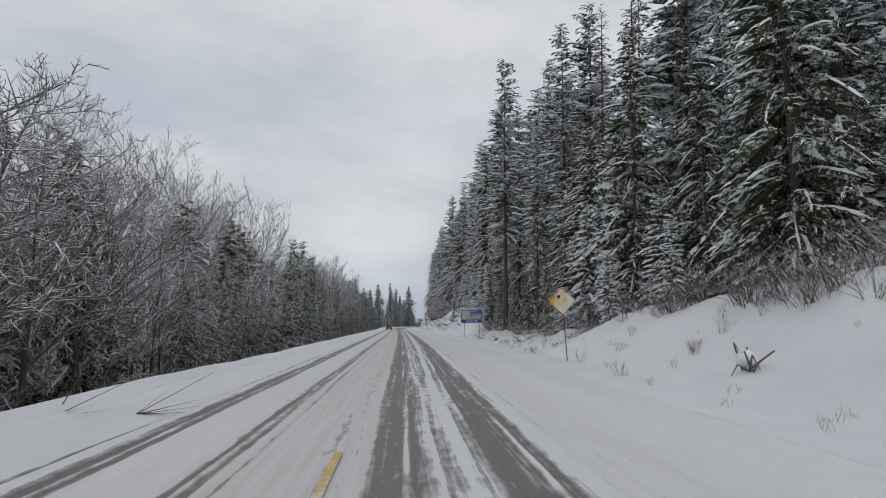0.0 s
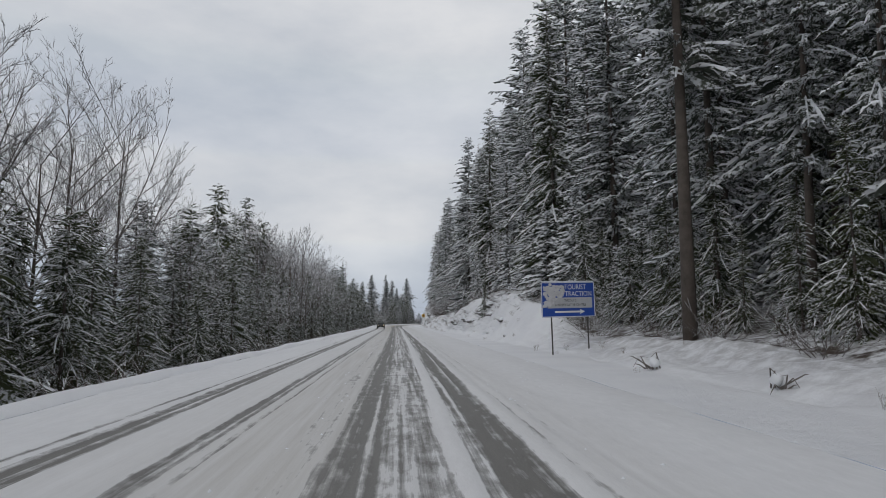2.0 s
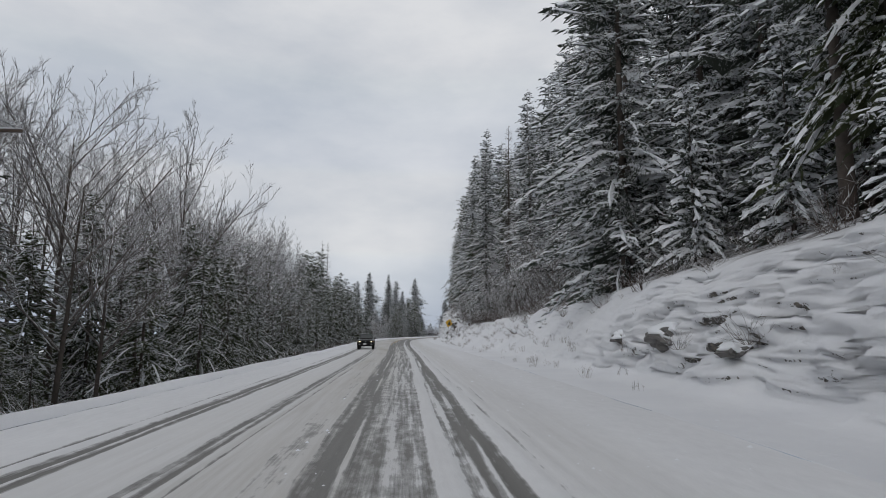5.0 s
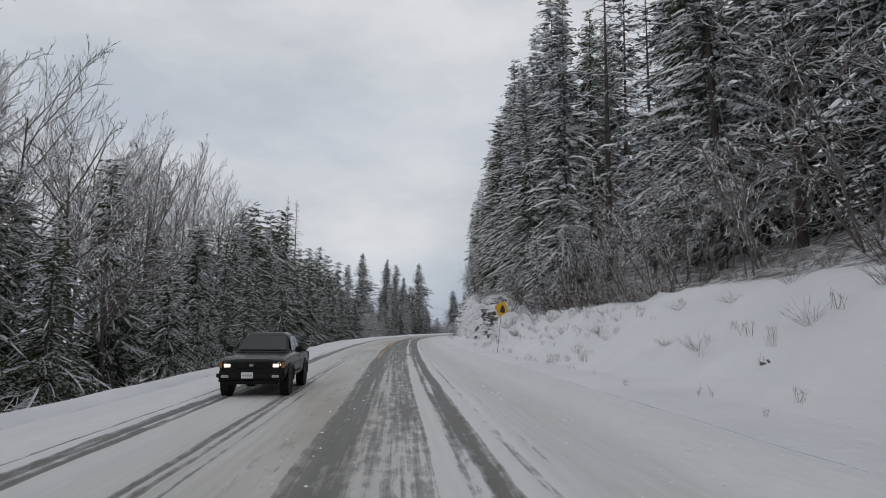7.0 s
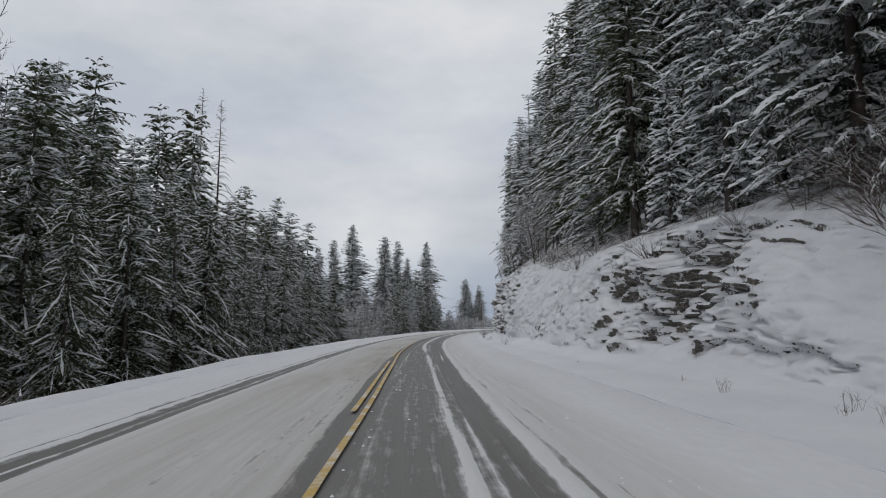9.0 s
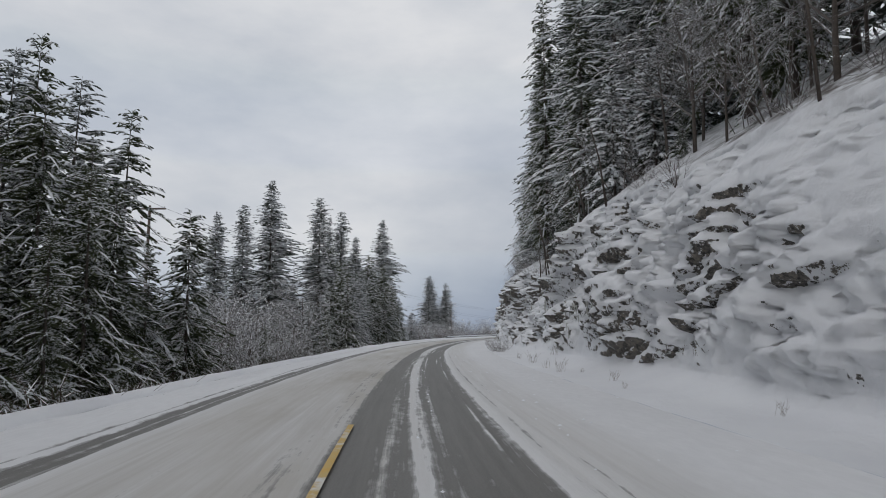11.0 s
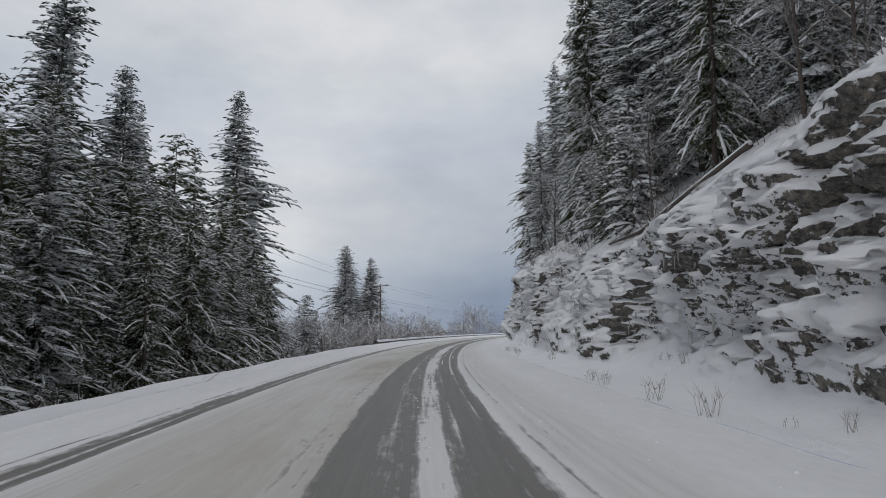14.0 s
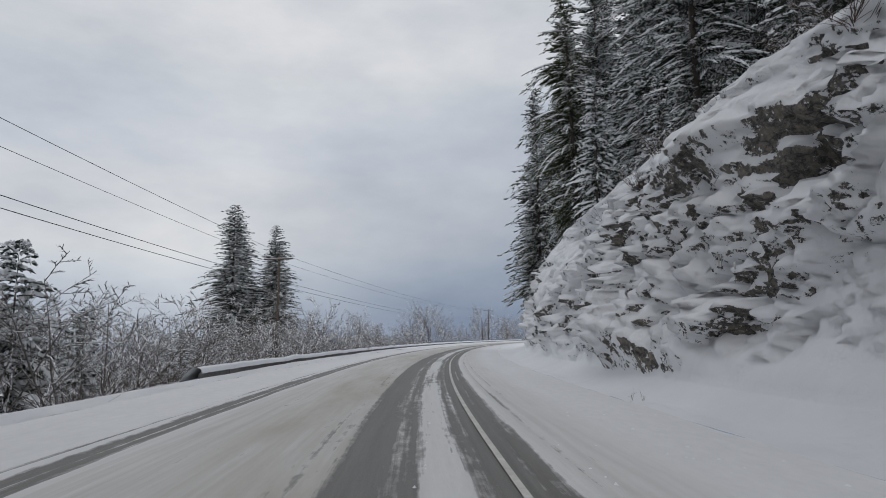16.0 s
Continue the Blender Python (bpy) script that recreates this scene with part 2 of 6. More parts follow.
def road_material():
    """Asphalt with packed snow between and beside the wheel tracks. The mesh says how bare each strip is."""
    m, nt, b = nodes_of("snowy_asphalt")
    uv = nt.nodes.new("ShaderNodeUVMap").outputs[0]
    bare = nt.nodes.new("ShaderNodeAttribute")
    bare.attribute_name = "bare"

    def stretched(su, sv, detail=5):
        mp = nt.nodes.new("ShaderNodeMapping")
        mp.inputs["Scale"].default_value = (su, sv, 1)
        nt.links.new(uv, mp.inputs[0])
        return noise_node(nt, 1.0, detail, 0.62, mp.outputs[0]).outputs["Fac"]

    streak, chunk, grain, wide = stretched(7.0, 0.16), stretched(5.0, 1.7, 6), stretched(40, 40, 3), stretched(0.5, 0.08)
    f = maths(nt, "ADD", bare.outputs["Fac"], maths(nt, "MULTIPLY", maths(nt, "SUBTRACT", streak, 0.5), 1.5))
    f = maths(nt, "ADD", f, maths(nt, "MULTIPLY", maths(nt, "SUBTRACT", chunk, 0.5), 0.9))
    mask = ramp(nt, f, [(0.36, (0, 0, 0)), (0.50, (0.55, 0.55, 0.55)), (0.72, (1, 1, 1))]).outputs[0]
    tar = ramp(nt, maths(nt, "ADD", maths(nt, "MULTIPLY", grain, 0.5), maths(nt, "MULTIPLY", streak, 0.5)), [(0.3, (0.115, 0.112, 0.106)), (0.7, (0.20, 0.195, 0.184))]).outputs[0]
    packed = ramp(nt, maths(nt, "ADD", maths(nt, "MULTIPLY", wide, 0.5), maths(nt, "MULTIPLY", streak, 0.5)), [(0.35, (0.50, 0.49, 0.475)), (0.6, (0.72, 0.725, 0.735))]).outputs[0]
    paint = nt.nodes.new("ShaderNodeAttribute")
    paint.attribute_name = "dirty"
    clean = ramp(nt, maths(nt, "ADD", maths(nt, "MULTIPLY", wide, 0.5), maths(nt, "MULTIPLY", chunk, 0.5)), [(0.35, (0.66, 0.665, 0.68)), (0.62, (0.74, 0.745, 0.76))]).outputs[0]
    packed = mixed(nt, maths(nt, "MULTIPLY", paint.outputs["Fac"], 2.0, True), clean, packed)
    packed = mixed(nt, maths(nt, "MULTIPLY", paint.outputs["Fac"], ramp(nt, wide, [(0.35, (0.2, 0.2, 0.2)), (0.65, (1, 1, 1))]).outputs[0]), packed, (0.38, 0.355, 0.31))
    nt.links.new(mixed(nt, mask, packed, tar), b.inputs["Base Color"])
    b.inputs["Roughness"].default_value = 0.6
    b.inputs["Specular IOR Level"].default_value = 0.3
    bump(nt, b, maths(nt, "ADD", maths(nt, "MULTIPLY", mask, -0.6), maths(nt, "MULTIPLY", chunk, 0.7)), 0.6, 0.03)
    return m


M_SNOW = snow_material("fresh_snow")
M_BANK = bank_material()
M_ROAD = road_material()
M_NEEDLE = snowy_foliage("conifer_needles", (0.036, 0.045, 0.038), (0.110, 0.122, 0.098), 0.045)
M_CEDAR = snowy_foliage("cedar_needles", (0.034, 0.044, 0.024), (0.100, 0.112, 0.058), 0.0)
M_BARK = plain("conifer_bark", (0.085, 0.070, 0.060), 0.9, spread=0.4, scale=3, relief=0.03)
M_TWIG = plain("bare_twigs", (0.16, 0.142, 0.132), 0.9, spread=0.35, scale=2)
M_BRUSH = foliage("red_brown_brush", (0.07, 0.050, 0.042), (0.16, 0.115, 0.095))
M_ROCK = plain("wet_rock", (0.12, 0.115, 0.11), 0.7, spread=0.6, scale=2.5, relief=0.08)
M_ICE = plain("icicle_ice", (0.44, 0.44, 0.41), 0.2, spread=0.2)
M_POLE = plain("weathered_pole", (0.11, 0.085, 0.07), 0.9, spread=0.4, scale=4)
M_WIRE = plain("power_wire", (0.06, 0.06, 0.065), 0.6)
M_STEEL = plain("galvanised_steel", (0.33, 0.34, 0.35), 0.5, 0.7, spread=0.2)
M_DARKPOST = plain("dark_sign_post", (0.09, 0.085, 0.08), 0.7, 0.2, spread=0.3)

# ---- small builders ----


def mesh_of(name, verts, faces, material, smooth=False):
    me = bpy.data.meshes.new(name)
    me.from_pydata(verts, [], faces)
    me.materials.append(material)
    if smooth:
        me.polygons.foreach_set("use_smooth", [True] * len(me.polygons))
    me.update()
    return me


def piece(name, verts, faces, material, parent=None, label="", smooth=False):
    ob = new(name, mesh_of(name, verts, faces, material, smooth))
    if parent is not None:
        ob.parent = parent
    if label:
        tagged(ob, label)
    return ob


def part(name, bm, material, parent=None, label="", smooth=False):
    me = bpy.data.meshes.new(name)
    bm.to_mesh(me)
    bm.free()
    me.materials.append(material)
    if smooth:
        me.polygons.foreach_set("use_smooth", [True] * len(me.polygons))
    ob = new(name, me)
    if parent is not None:
        ob.parent = parent
    if label:
        tagged(ob, label)
    return ob


def tube(verts, faces, points, radii, sides=5, cap=True):
    """Adds a tapered tube along points."""
    base = len(verts)
    prev = None
    for k, (p, r) in enumerate(zip(points, radii)):
        p = Vector(p)
        d = Vector(points[min(k + 1, len(points) - 1)]) - Vector(points[max(k - 1, 0)])
        d = d.normalized() if d.length > 1e-9 else Vector((0, 0, 1))
        if prev is None:
            prev = d.orthogonal().normalized()
        a = (prev - d * prev.dot(d))
        a = a.normalized() if a.length > 1e-6 else d.orthogonal().normalized()
        prev = a
        b = d.cross(a)
        for j in range(sides):
            t = 2 * math.pi * j / sides
            verts.append(tuple(p + (a * math.cos(t) + b * math.sin(t)) * r))
    for k in range(len(points) - 1):
        for j in range(sides):
            i0, i1 = base + k * sides + j, base + k * sides + (j + 1) % sides
            faces.append((i0, i1, i1 + sides, i0 + sides))
    if cap:
        faces.append(tuple(base + (len(points) - 1) * sides + j for j in range(sides)))
        faces.append(tuple(base + j for j in reversed(range(sides))))


def box(bm, cx, cy, cz, sx, sy, sz, bevel=0.0, m=None):
    g = bmesh.ops.create_cube(bm, size=1.0, matrix=(m or Matrix()) @ Matrix.Translation((cx, cy, cz)) @ Matrix.Diagonal((sx, sy, sz, 1)))
    if bevel:
        es = {e for v in g["verts"] for e in v.link_edges}
        bmesh.ops.bevel(bm, geom=list(es), offset=bevel, segments=2, affect="EDGES")


# ---- the line of the road: station s along it, u to its right ----
CURVE, BEND, EASE = 0.108, 260.5, 14.0
S0, S1, DS = -120.0, 1100.0, 0.5


def road_line():
    xs, ys, hs = [], [], []
    x, y, s = -1.1, S0, S0
    while s <= S1:
        k = min(s, 640.0)
        h = radians(CURVE * EASE * math.log1p(math.exp((k - BEND) / EASE)))
        q = min(1.0, max(0.0, (245.0 - s) / 70.0))
        e = min(1.0, max(0.0, (60.0 - s) / 60.0))
        shift = 0.85 * q * q * (3 - 2 * q) - 0.35 * e * e * (3 - 2 * e)
        xs.append(x + shift), ys.append(y), hs.append(h)
        x += math.sin(h) * DS
        y += math.cos(h) * DS
        s += DS
    return np.array(xs), np.array(ys), np.array(hs)


LINE_X, LINE_Y, LINE_H = road_line()


def at(s, u, z=0.0):
    """World place of station s, offset u to the right of the road's centre."""
    f = min(max((s - S0) / DS, 0), len(LINE_X) - 1.001)
    i = int(f)
    t = f - i
    x = LINE_X[i] * (1 - t) + LINE_X[i + 1] * t
    y = LINE_Y[i] * (1 - t) + LINE_Y[i + 1] * t
    h = LINE_H[i] * (1 - t) + LINE_H[i + 1] * t
    return Vector((x + u * math.cos(h), y - u * math.sin(h), z))


def station(x, y):
    i = int(np.argmin((LINE_X - x) ** 2 + (LINE_Y - y) ** 2))
    h = LINE_H[i]
    dx, dy = x - LINE_X[i], y - LINE_Y[i]
    return S0 + i * DS + dx * math.sin(h) + dy * math.cos(h), dx * math.cos(h) - dy * math.sin(h)


# ---- road ----


def fbm(x, y, z=0.0, oct=4):
    return noise.fractal(Vector((x, y, z)), 1.0, 2.0, oct)


def bump1(x, c, w):
    return max(0.0, 1 - ((x - c) / w) ** 2)


def glide(s, stops):
    for (a, p), (b, q) in zip(stops, stops[1:]):
        if s <= b:
            k = min(1.0, max(0.0, (s - a) / (b - a)))
            return p + (q - p) * k * k * (3 - 2 * k)
    return stops[-1][1]


def verge(s):
    """Offset at which the snowy shoulder on the valley side begins to fall away."""
    return glide(s, ((0, -5.5), (89, -5.8), (194, -5.6), (232, -5.6), (258, -6.4), (326, -5.4), (350, -5.5), (385, -6.2), (420, -7.0)))


def plateau(u, c, w):
    return max(0.0, 1 - abs((u - c) / w) ** 4)


def bareness(s, u):
    """How far the traffic has worn the snow off, 0 to 1."""
    w = 0.06 * fbm(s * 0.02, 3.3, 0, 2)
    late = min(1.0, max(0.0, (s - 190) / 60))
    lo = w - 0.16 + glide(s, ((7, 0.30), (45, 0.06), (84, 0.03), (110, -0.10), (175, -0.45), (197, -0.45), (253, -0.37), (321, 0.0), (342, -0.02), (380, -0.20), (418, -0.05)))
    hi = w + 0.08 + glide(s, ((7, 2.66), (84, 2.74), (130, 2.46), (175, 2.06), (200, 2.08), (253, 2.64), (321, 2.66), (342, 2.50), (380, 2.54), (418, 2.80)))
    mid = w + glide(s, ((7, 1.47), (84, 1.75), (150, 1.50), (197, 1.40), (240, 1.68), (262, 1.68), (292, 1.15), (321, 1.10), (342, 1.0), (380, 1.32), (418, 1.38)))
    half = glide(s, ((7, 0.07), (84, 0.14), (197, 0.13), (253, 0.05), (292, 0.14), (321, 0.18), (342, 0.30), (380, 0.22), (418, 0.32)))
    span, cut = 0.5 * (hi - lo), mid + half
    b = (0.55 + 0.23 * late) * plateau(u, lo + span, span)
    b = max(b, (0.82 + 0.18 * late) * plateau(u, lo + 0.46, 0.46))
    b = max(b, (0.80 + 0.20 * late) * plateau(u, 0.5 * (cut + hi) + 0.03, 0.5 * (hi - cut)))
    b = max(b, 0.30 * plateau(u, lo - 0.30, 0.35))
    # snow left lying between the wheels, and ridges thrown up beside them
    b -= (0.85 - 0.15 * late) * plateau(u, mid, half + 0.04) * (0.75 + 0.7 * fbm(s * 0.09, 9.0, 2, 3))
    for c, wd, k in ((lo + 0.60, 0.05, 0.75 * (1 - late)), (lo + 0.95, 0.07, 0.35), (lo + 1.15, 0.10, 0.30 * (1 - late)), (hi - 0.38, 0.045, 0.65), (hi - 0.62, 0.035, 0.45), (cut + 0.22, 0.04, 0.5), (lo + 0.25, 0.05, 0.3 * (1 - late))):
        b -= k * bump1(u, c, wd) * max(0.0, 0.55 + 1.1 * fbm(s * 0.11, c * 0.4 + 5 * k, 2, 3))
    # the other lane
    out = glide(s, ((0, -3.15), (60, -3.5), (180, -3.75), (250, -3.95), (420, -4.0))) + w
    b = max(b, (0.84 + 0.06 * late) * plateau(u, out, 0.32 + 0.06 * late) - 0.5 * bump1(u, out + 0.04, 0.06), 0.62 * bump1(u, out - 0.55, 0.08))
    inn = out + 1.50 + 0.18 * min(1.0, max(0.0, (s - 40) / 60))
    k = 1 - 0.75 * late
    b = max(b, 0.74 * k * plateau(u, inn, 0.22) - 0.4 * k * bump1(u, inn, 0.05), 0.62 * k * bump1(u, inn + 0.38, 0.07))
    b = max(b, 0.42 * bump1(u, hi + 0.30, 0.10), 0.34 * bump1(u, hi + 0.62, 0.06))
    return min(1.0, max(0.0, b))


def build_road():
    us = [-7.0, -6.7, -6.4, -6.0, -5.6, -5.2] + [round(-5.0 + 0.075 * k, 3) for k in range(126)] + [4.8, 5.2, 5.6, 6.0, 6.4]
    ss = []
    s = -60.0
    while s < 900:
        ss.append(s)
        s += 0.7 if s < 470 else 4.0
    verts, faces, bare, dirty, uvs = [], [], [], [], []
    n = len(us)
    for s in ss:
        for u in us:
            b = bareness(s, u) if -5.2 < u < 4.8 else 0.0
            b2 = b + 0.25 * fbm(u * 3.0, s * 0.35, 1.0, 3)
            z = 0.045 - 0.045 * min(1, max(0, b2)) + 0.012 * fbm(u * 1.5, s * 0.5, 5.0, 3)
            if u < -5.0:
                z += 0.10 * (-5.0 - u) / 2.0 + 0.05 * fbm(u * 0.7, s * 0.3, 9.0)
            if u > 3.6:
                z += 0.05 * min(1, (u - 3.6) / 2) + 0.03 * fbm(u * 0.8, s * 0.3, 7.0)
            verts.append(tuple(at(s, u if u > -5.0 else -5.0 + (u + 5.0) * (-5.0 - verge(s)) / 2.0, z)))
            bare.append(b)
            dirty.append((0.45 + 0.55 * min(1, max(0, (s - 120) / 80))) * min(1.0, 0.12 * plateau(u, -0.5, 4.4) + 0.40 * min(1, max(0, (s - 190) / 60)) * plateau(u, -1.7, 1.9) + 0.65 * bump1(u, -0.6, 1.4) + 0.35 * bump1(u, -1.2, 3.0) + 0.30 * bump1(u, 3.6, 1.0)))
            uvs.append((u, s))
    for i in range(len(ss) - 1):
        for j in range(n - 1):
            a = i * n + j
            faces.append((a, a + 1, a + n + 1, a + n))
    me = mesh_of("road", verts, faces, M_ROAD, True)
    for name, data in (("bare", bare), ("dirty", dirty)):
        me.attributes.new(name, "FLOAT", "POINT").data.foreach_set("value", data)
    layer = me.uv_layers.new(name="UVMap")
    idx = np.empty(len(me.loops), dtype=np.int32)
    me.loops.foreach_get("vertex_index", idx)
    layer.data.foreach_set("uv", np.array(uvs, dtype=np.float32)[idx].ravel())
    tagged(new("road", me), "two-lane asphalt highway with packed snow and bare wheel tracks", "road", kind="structure")


build_road()

# ---- ground: verge, banks and cliffs in one sheet ----
# station, toe, crest offset, crest height, slope above the crest, rockiness
BANK = [
    (-120, 8.4, 15.2, 3.3, 0.30, 0.0), (0, 8.4, 15.2, 3.3, 0.30, 0.0), (18, 8.4, 14.8, 3.5, 0.3, 0.0), (30, 8.4, 13.9, 2.9, 0.28, 0.0), (42, 8.7, 13.2, 1.7, 0.25, 0.0),
    (55, 9.1, 13.1, 0.9, 0.22, 0.0), (88, 9.1, 12.6, 1.0, 0.25, 0.0), (102, 8.7, 12.1, 3.2, 0.35, 0.1), (113, 8.5, 12.1, 4.6, 0.35, 0.45), (130, 8.1, 11.6, 4.8, 0.35, 0.55),
    (150, 8.1, 11.8, 4.2, 0.35, 0.5), (175, 8.1, 13.3, 4.1, 0.35, 0.3), (200, 8.5, 14.4, 3.7, 0.35, 0.15), (226, 8.2, 13.4, 3.1, 0.4, 0.15), (236, 8.6, 13.0, 3.4, 0.4, 0.3), (246, 9.2, 12.6, 4.6, 0.4, 0.7),
    (258, 8.8, 12.2, 5.8, 0.4, 0.95), (268, 8.4, 12.4, 6.2, 0.45, 0.6), (285, 8.2, 12.4, 6.8, 0.5, 0.5), (305, 8.0, 12.0, 8.2, 0.6, 0.8), (320, 7.6, 11.2, 8.6, 0.7, 1.0),
    (332, 7.4, 10.7, 6.2, 0.65, 1.0), (346, 7.4, 10.3, 7.8, 0.6, 1.0), (356, 7.3, 10.2, 8.0, 0.6, 1.0), (366, 7.2, 10.2, 8.0, 0.75, 1.0), (377, 7.2, 10.2, 6.4, 0.8, 1.0), (390, 7.2, 10.2, 5.5, 0.8, 1.0),
    (400, 7.1, 10.0, 6.3, 0.7, 1.0), (412, 7.0, 9.8, 7.5, 0.7, 1.0), (425, 6.8, 9.8, 8.5, 0.7, 1.0), (447, 6.7, 9.8, 8.6, 0.6, 1.0), (463, 6.9, 10.2, 8.0, 0.5, 1.0), (480, 8.0, 13.0, 5.5, 0.5, 0.7), (520, 9.0, 15.0, 5.0, 0.4, 0.3), (900, 9.0, 15.0, 5.0, 0.3, 0.0)]


def bank_at(s):
    for a, b in zip(BANK, BANK[1:]):
        if s <= b[0]:
            t = min(1, max(0, (s - a[0]) / (b[0] - a[0])))
            t = t * t * (3 - 2 * t)
            return [p + (q - p) * t for p, q in zip(a[1:], b[1:])]
    return list(BANK[-1][1:])


def left_at(s, u):
    """Height of the ground to the left of the road, beyond the verge."""
    d = max(0.0, verge(s) - u)
    berm = 0.145 + 0.16 * bump1(d, 0.35, 0.5) + 0.14 * fbm(s * 0.12, u * 0.3, 2.0, 3) * min(1, d)
    drop = min(1, max(0, (d - 0.5 - 1.6 * min(1, max(0, (s - 424) / 14))) / 4.2))
    drop = drop * drop * (3 - 2 * drop)
    open_valley = min(1, max(0, (s - 432) / 40))
    deep = 2.6 + 1.4 * open_valley + (0.02 + 0.05 * open_valley) * max(0, d - 10)
    return berm - drop * min(deep, 24)


def right_far(s, u):
    toe, crest, h, slope, rock = bank_at(s)
    d = u - crest
    return h + slope * 55 * (1 - math.exp(-max(0, d) / 55)) + 0.35 * fbm(s * 0.15, u * 0.15, 4.0)


# where a block leans out: station, half length, height of its underside, reach
OVERHANGS = ((321.0, 4.0, 4.5, 1.6), (346.0, 4.5, 5.0, 1.7), (424.5, 3.5, 6.2, 1.2))


def bank_point(s, v):
    """A point of the bank's face; v runs from 0 at the toe to 1 at the crest."""
    toe, crest, h, slope, rock = bank_at(s)
    ease = v * v * (3 - 2 * v)
    # a rock cut has an apron of snow, then a steep face
    foot = 0.16
    if v < foot:
        cu, cz = 0.40 * v / foot, 0.06 * (v / foot) ** 1.5
    else:
        t = (v - foot) / (1 - foot)
        cu, cz = 0.40 + 0.60 * t ** 1.5, 0.06 + 0.94 * t ** 0.85
    u = toe + (crest - toe) * (v + (cu - v) * rock)
    z = 0.12 + (h - 0.12) * ((1 - rock) * ease + rock * cz)
    fade = min(1, max(0.0, (v - 0.14 * rock) * 9)) * min(1, (1 - v) * 6 + 0.25)
    soft = 0.55 * fbm(s * 0.16, v * 1.5, 11.0, 4) * fade * (1 - 0.5 * rock)
    z += soft * 0.7
    # tussocks and small stones under the snow
    low = min(1.0, h / 2.5) * fade * (1 - 0.6 * rock)
    z += low * (0.16 * abs(fbm(s * 0.55, u * 0.7, 13.0, 3)) + 0.26 * max(0.0, fbm(s * 0.30, u * 0.45, 17.0, 3) - 0.12))
    if rock > 0.02:
        # broken rock: blocks of two sizes, each set forward or back and tilted, with open joints between them
        outcrop = fbm(s * 0.11, z * 0.22, 31.0, 3)
        mask = rock * fade * min(1.0, max(0.25, 1.1 * rock - 0.05 + 1.2 * outcrop))
        big = fbm(s * 0.08, z * 0.14, 21.0, 4)
        stand, tilt = 0.0, glide(s, ((366, 0.32), (400, -0.12)))
        for size, deep, key in ((0.50, 0.62, 3.0), (1.35, 0.30, 9.0), (3.2, 0.12, 15.0)):
            q = Vector((s * size + 0.35 * fbm(s * size * 0.7, z * size, key, 2), z * size * 1.55 + 0.35 * s * size, key))
            gaps, centres = noise.voronoi(q)
            c = centres[0]
            r = noise.cell(c * 7.3 + Vector((0.5, 0.5, 0.5)))
            stand += deep * (0.75 * r + tilt * (q.y - c.y) + 0.5 * r * (q.x - c.x) - 0.7 * max(0.0, 1 - (gaps[1] - gaps[0]) / 0.16))
        crag = noise.turbulence(Vector((s * 1.3, z * 1.7, 3.0)), 4, True)
        u -= mask * (stand + 0.55 * (crag - 0.5)) + rock * fade * 1.5 * big
        # overhanging blocks above snowed-up hollows
        for c, wide, low, far in OVERHANGS:
            near = math.exp(-((s - c) / wide) ** 2) * (1 + 0.6 * fbm(s * 0.5, z * 0.5, 61.0, 3))
            u -= near * (far * min(1, max(0, (z - low - 0.8 * fbm(s * 0.3, 2.0, 71.0, 2)) / 0.6)) * min(1, (1.05 - v) * 3) - 0.6 * max(0.0, 1 - abs(z - low + 0.8) / 0.9))
        z += mask * 0.22 * (crag - 0.5)
    return u, z


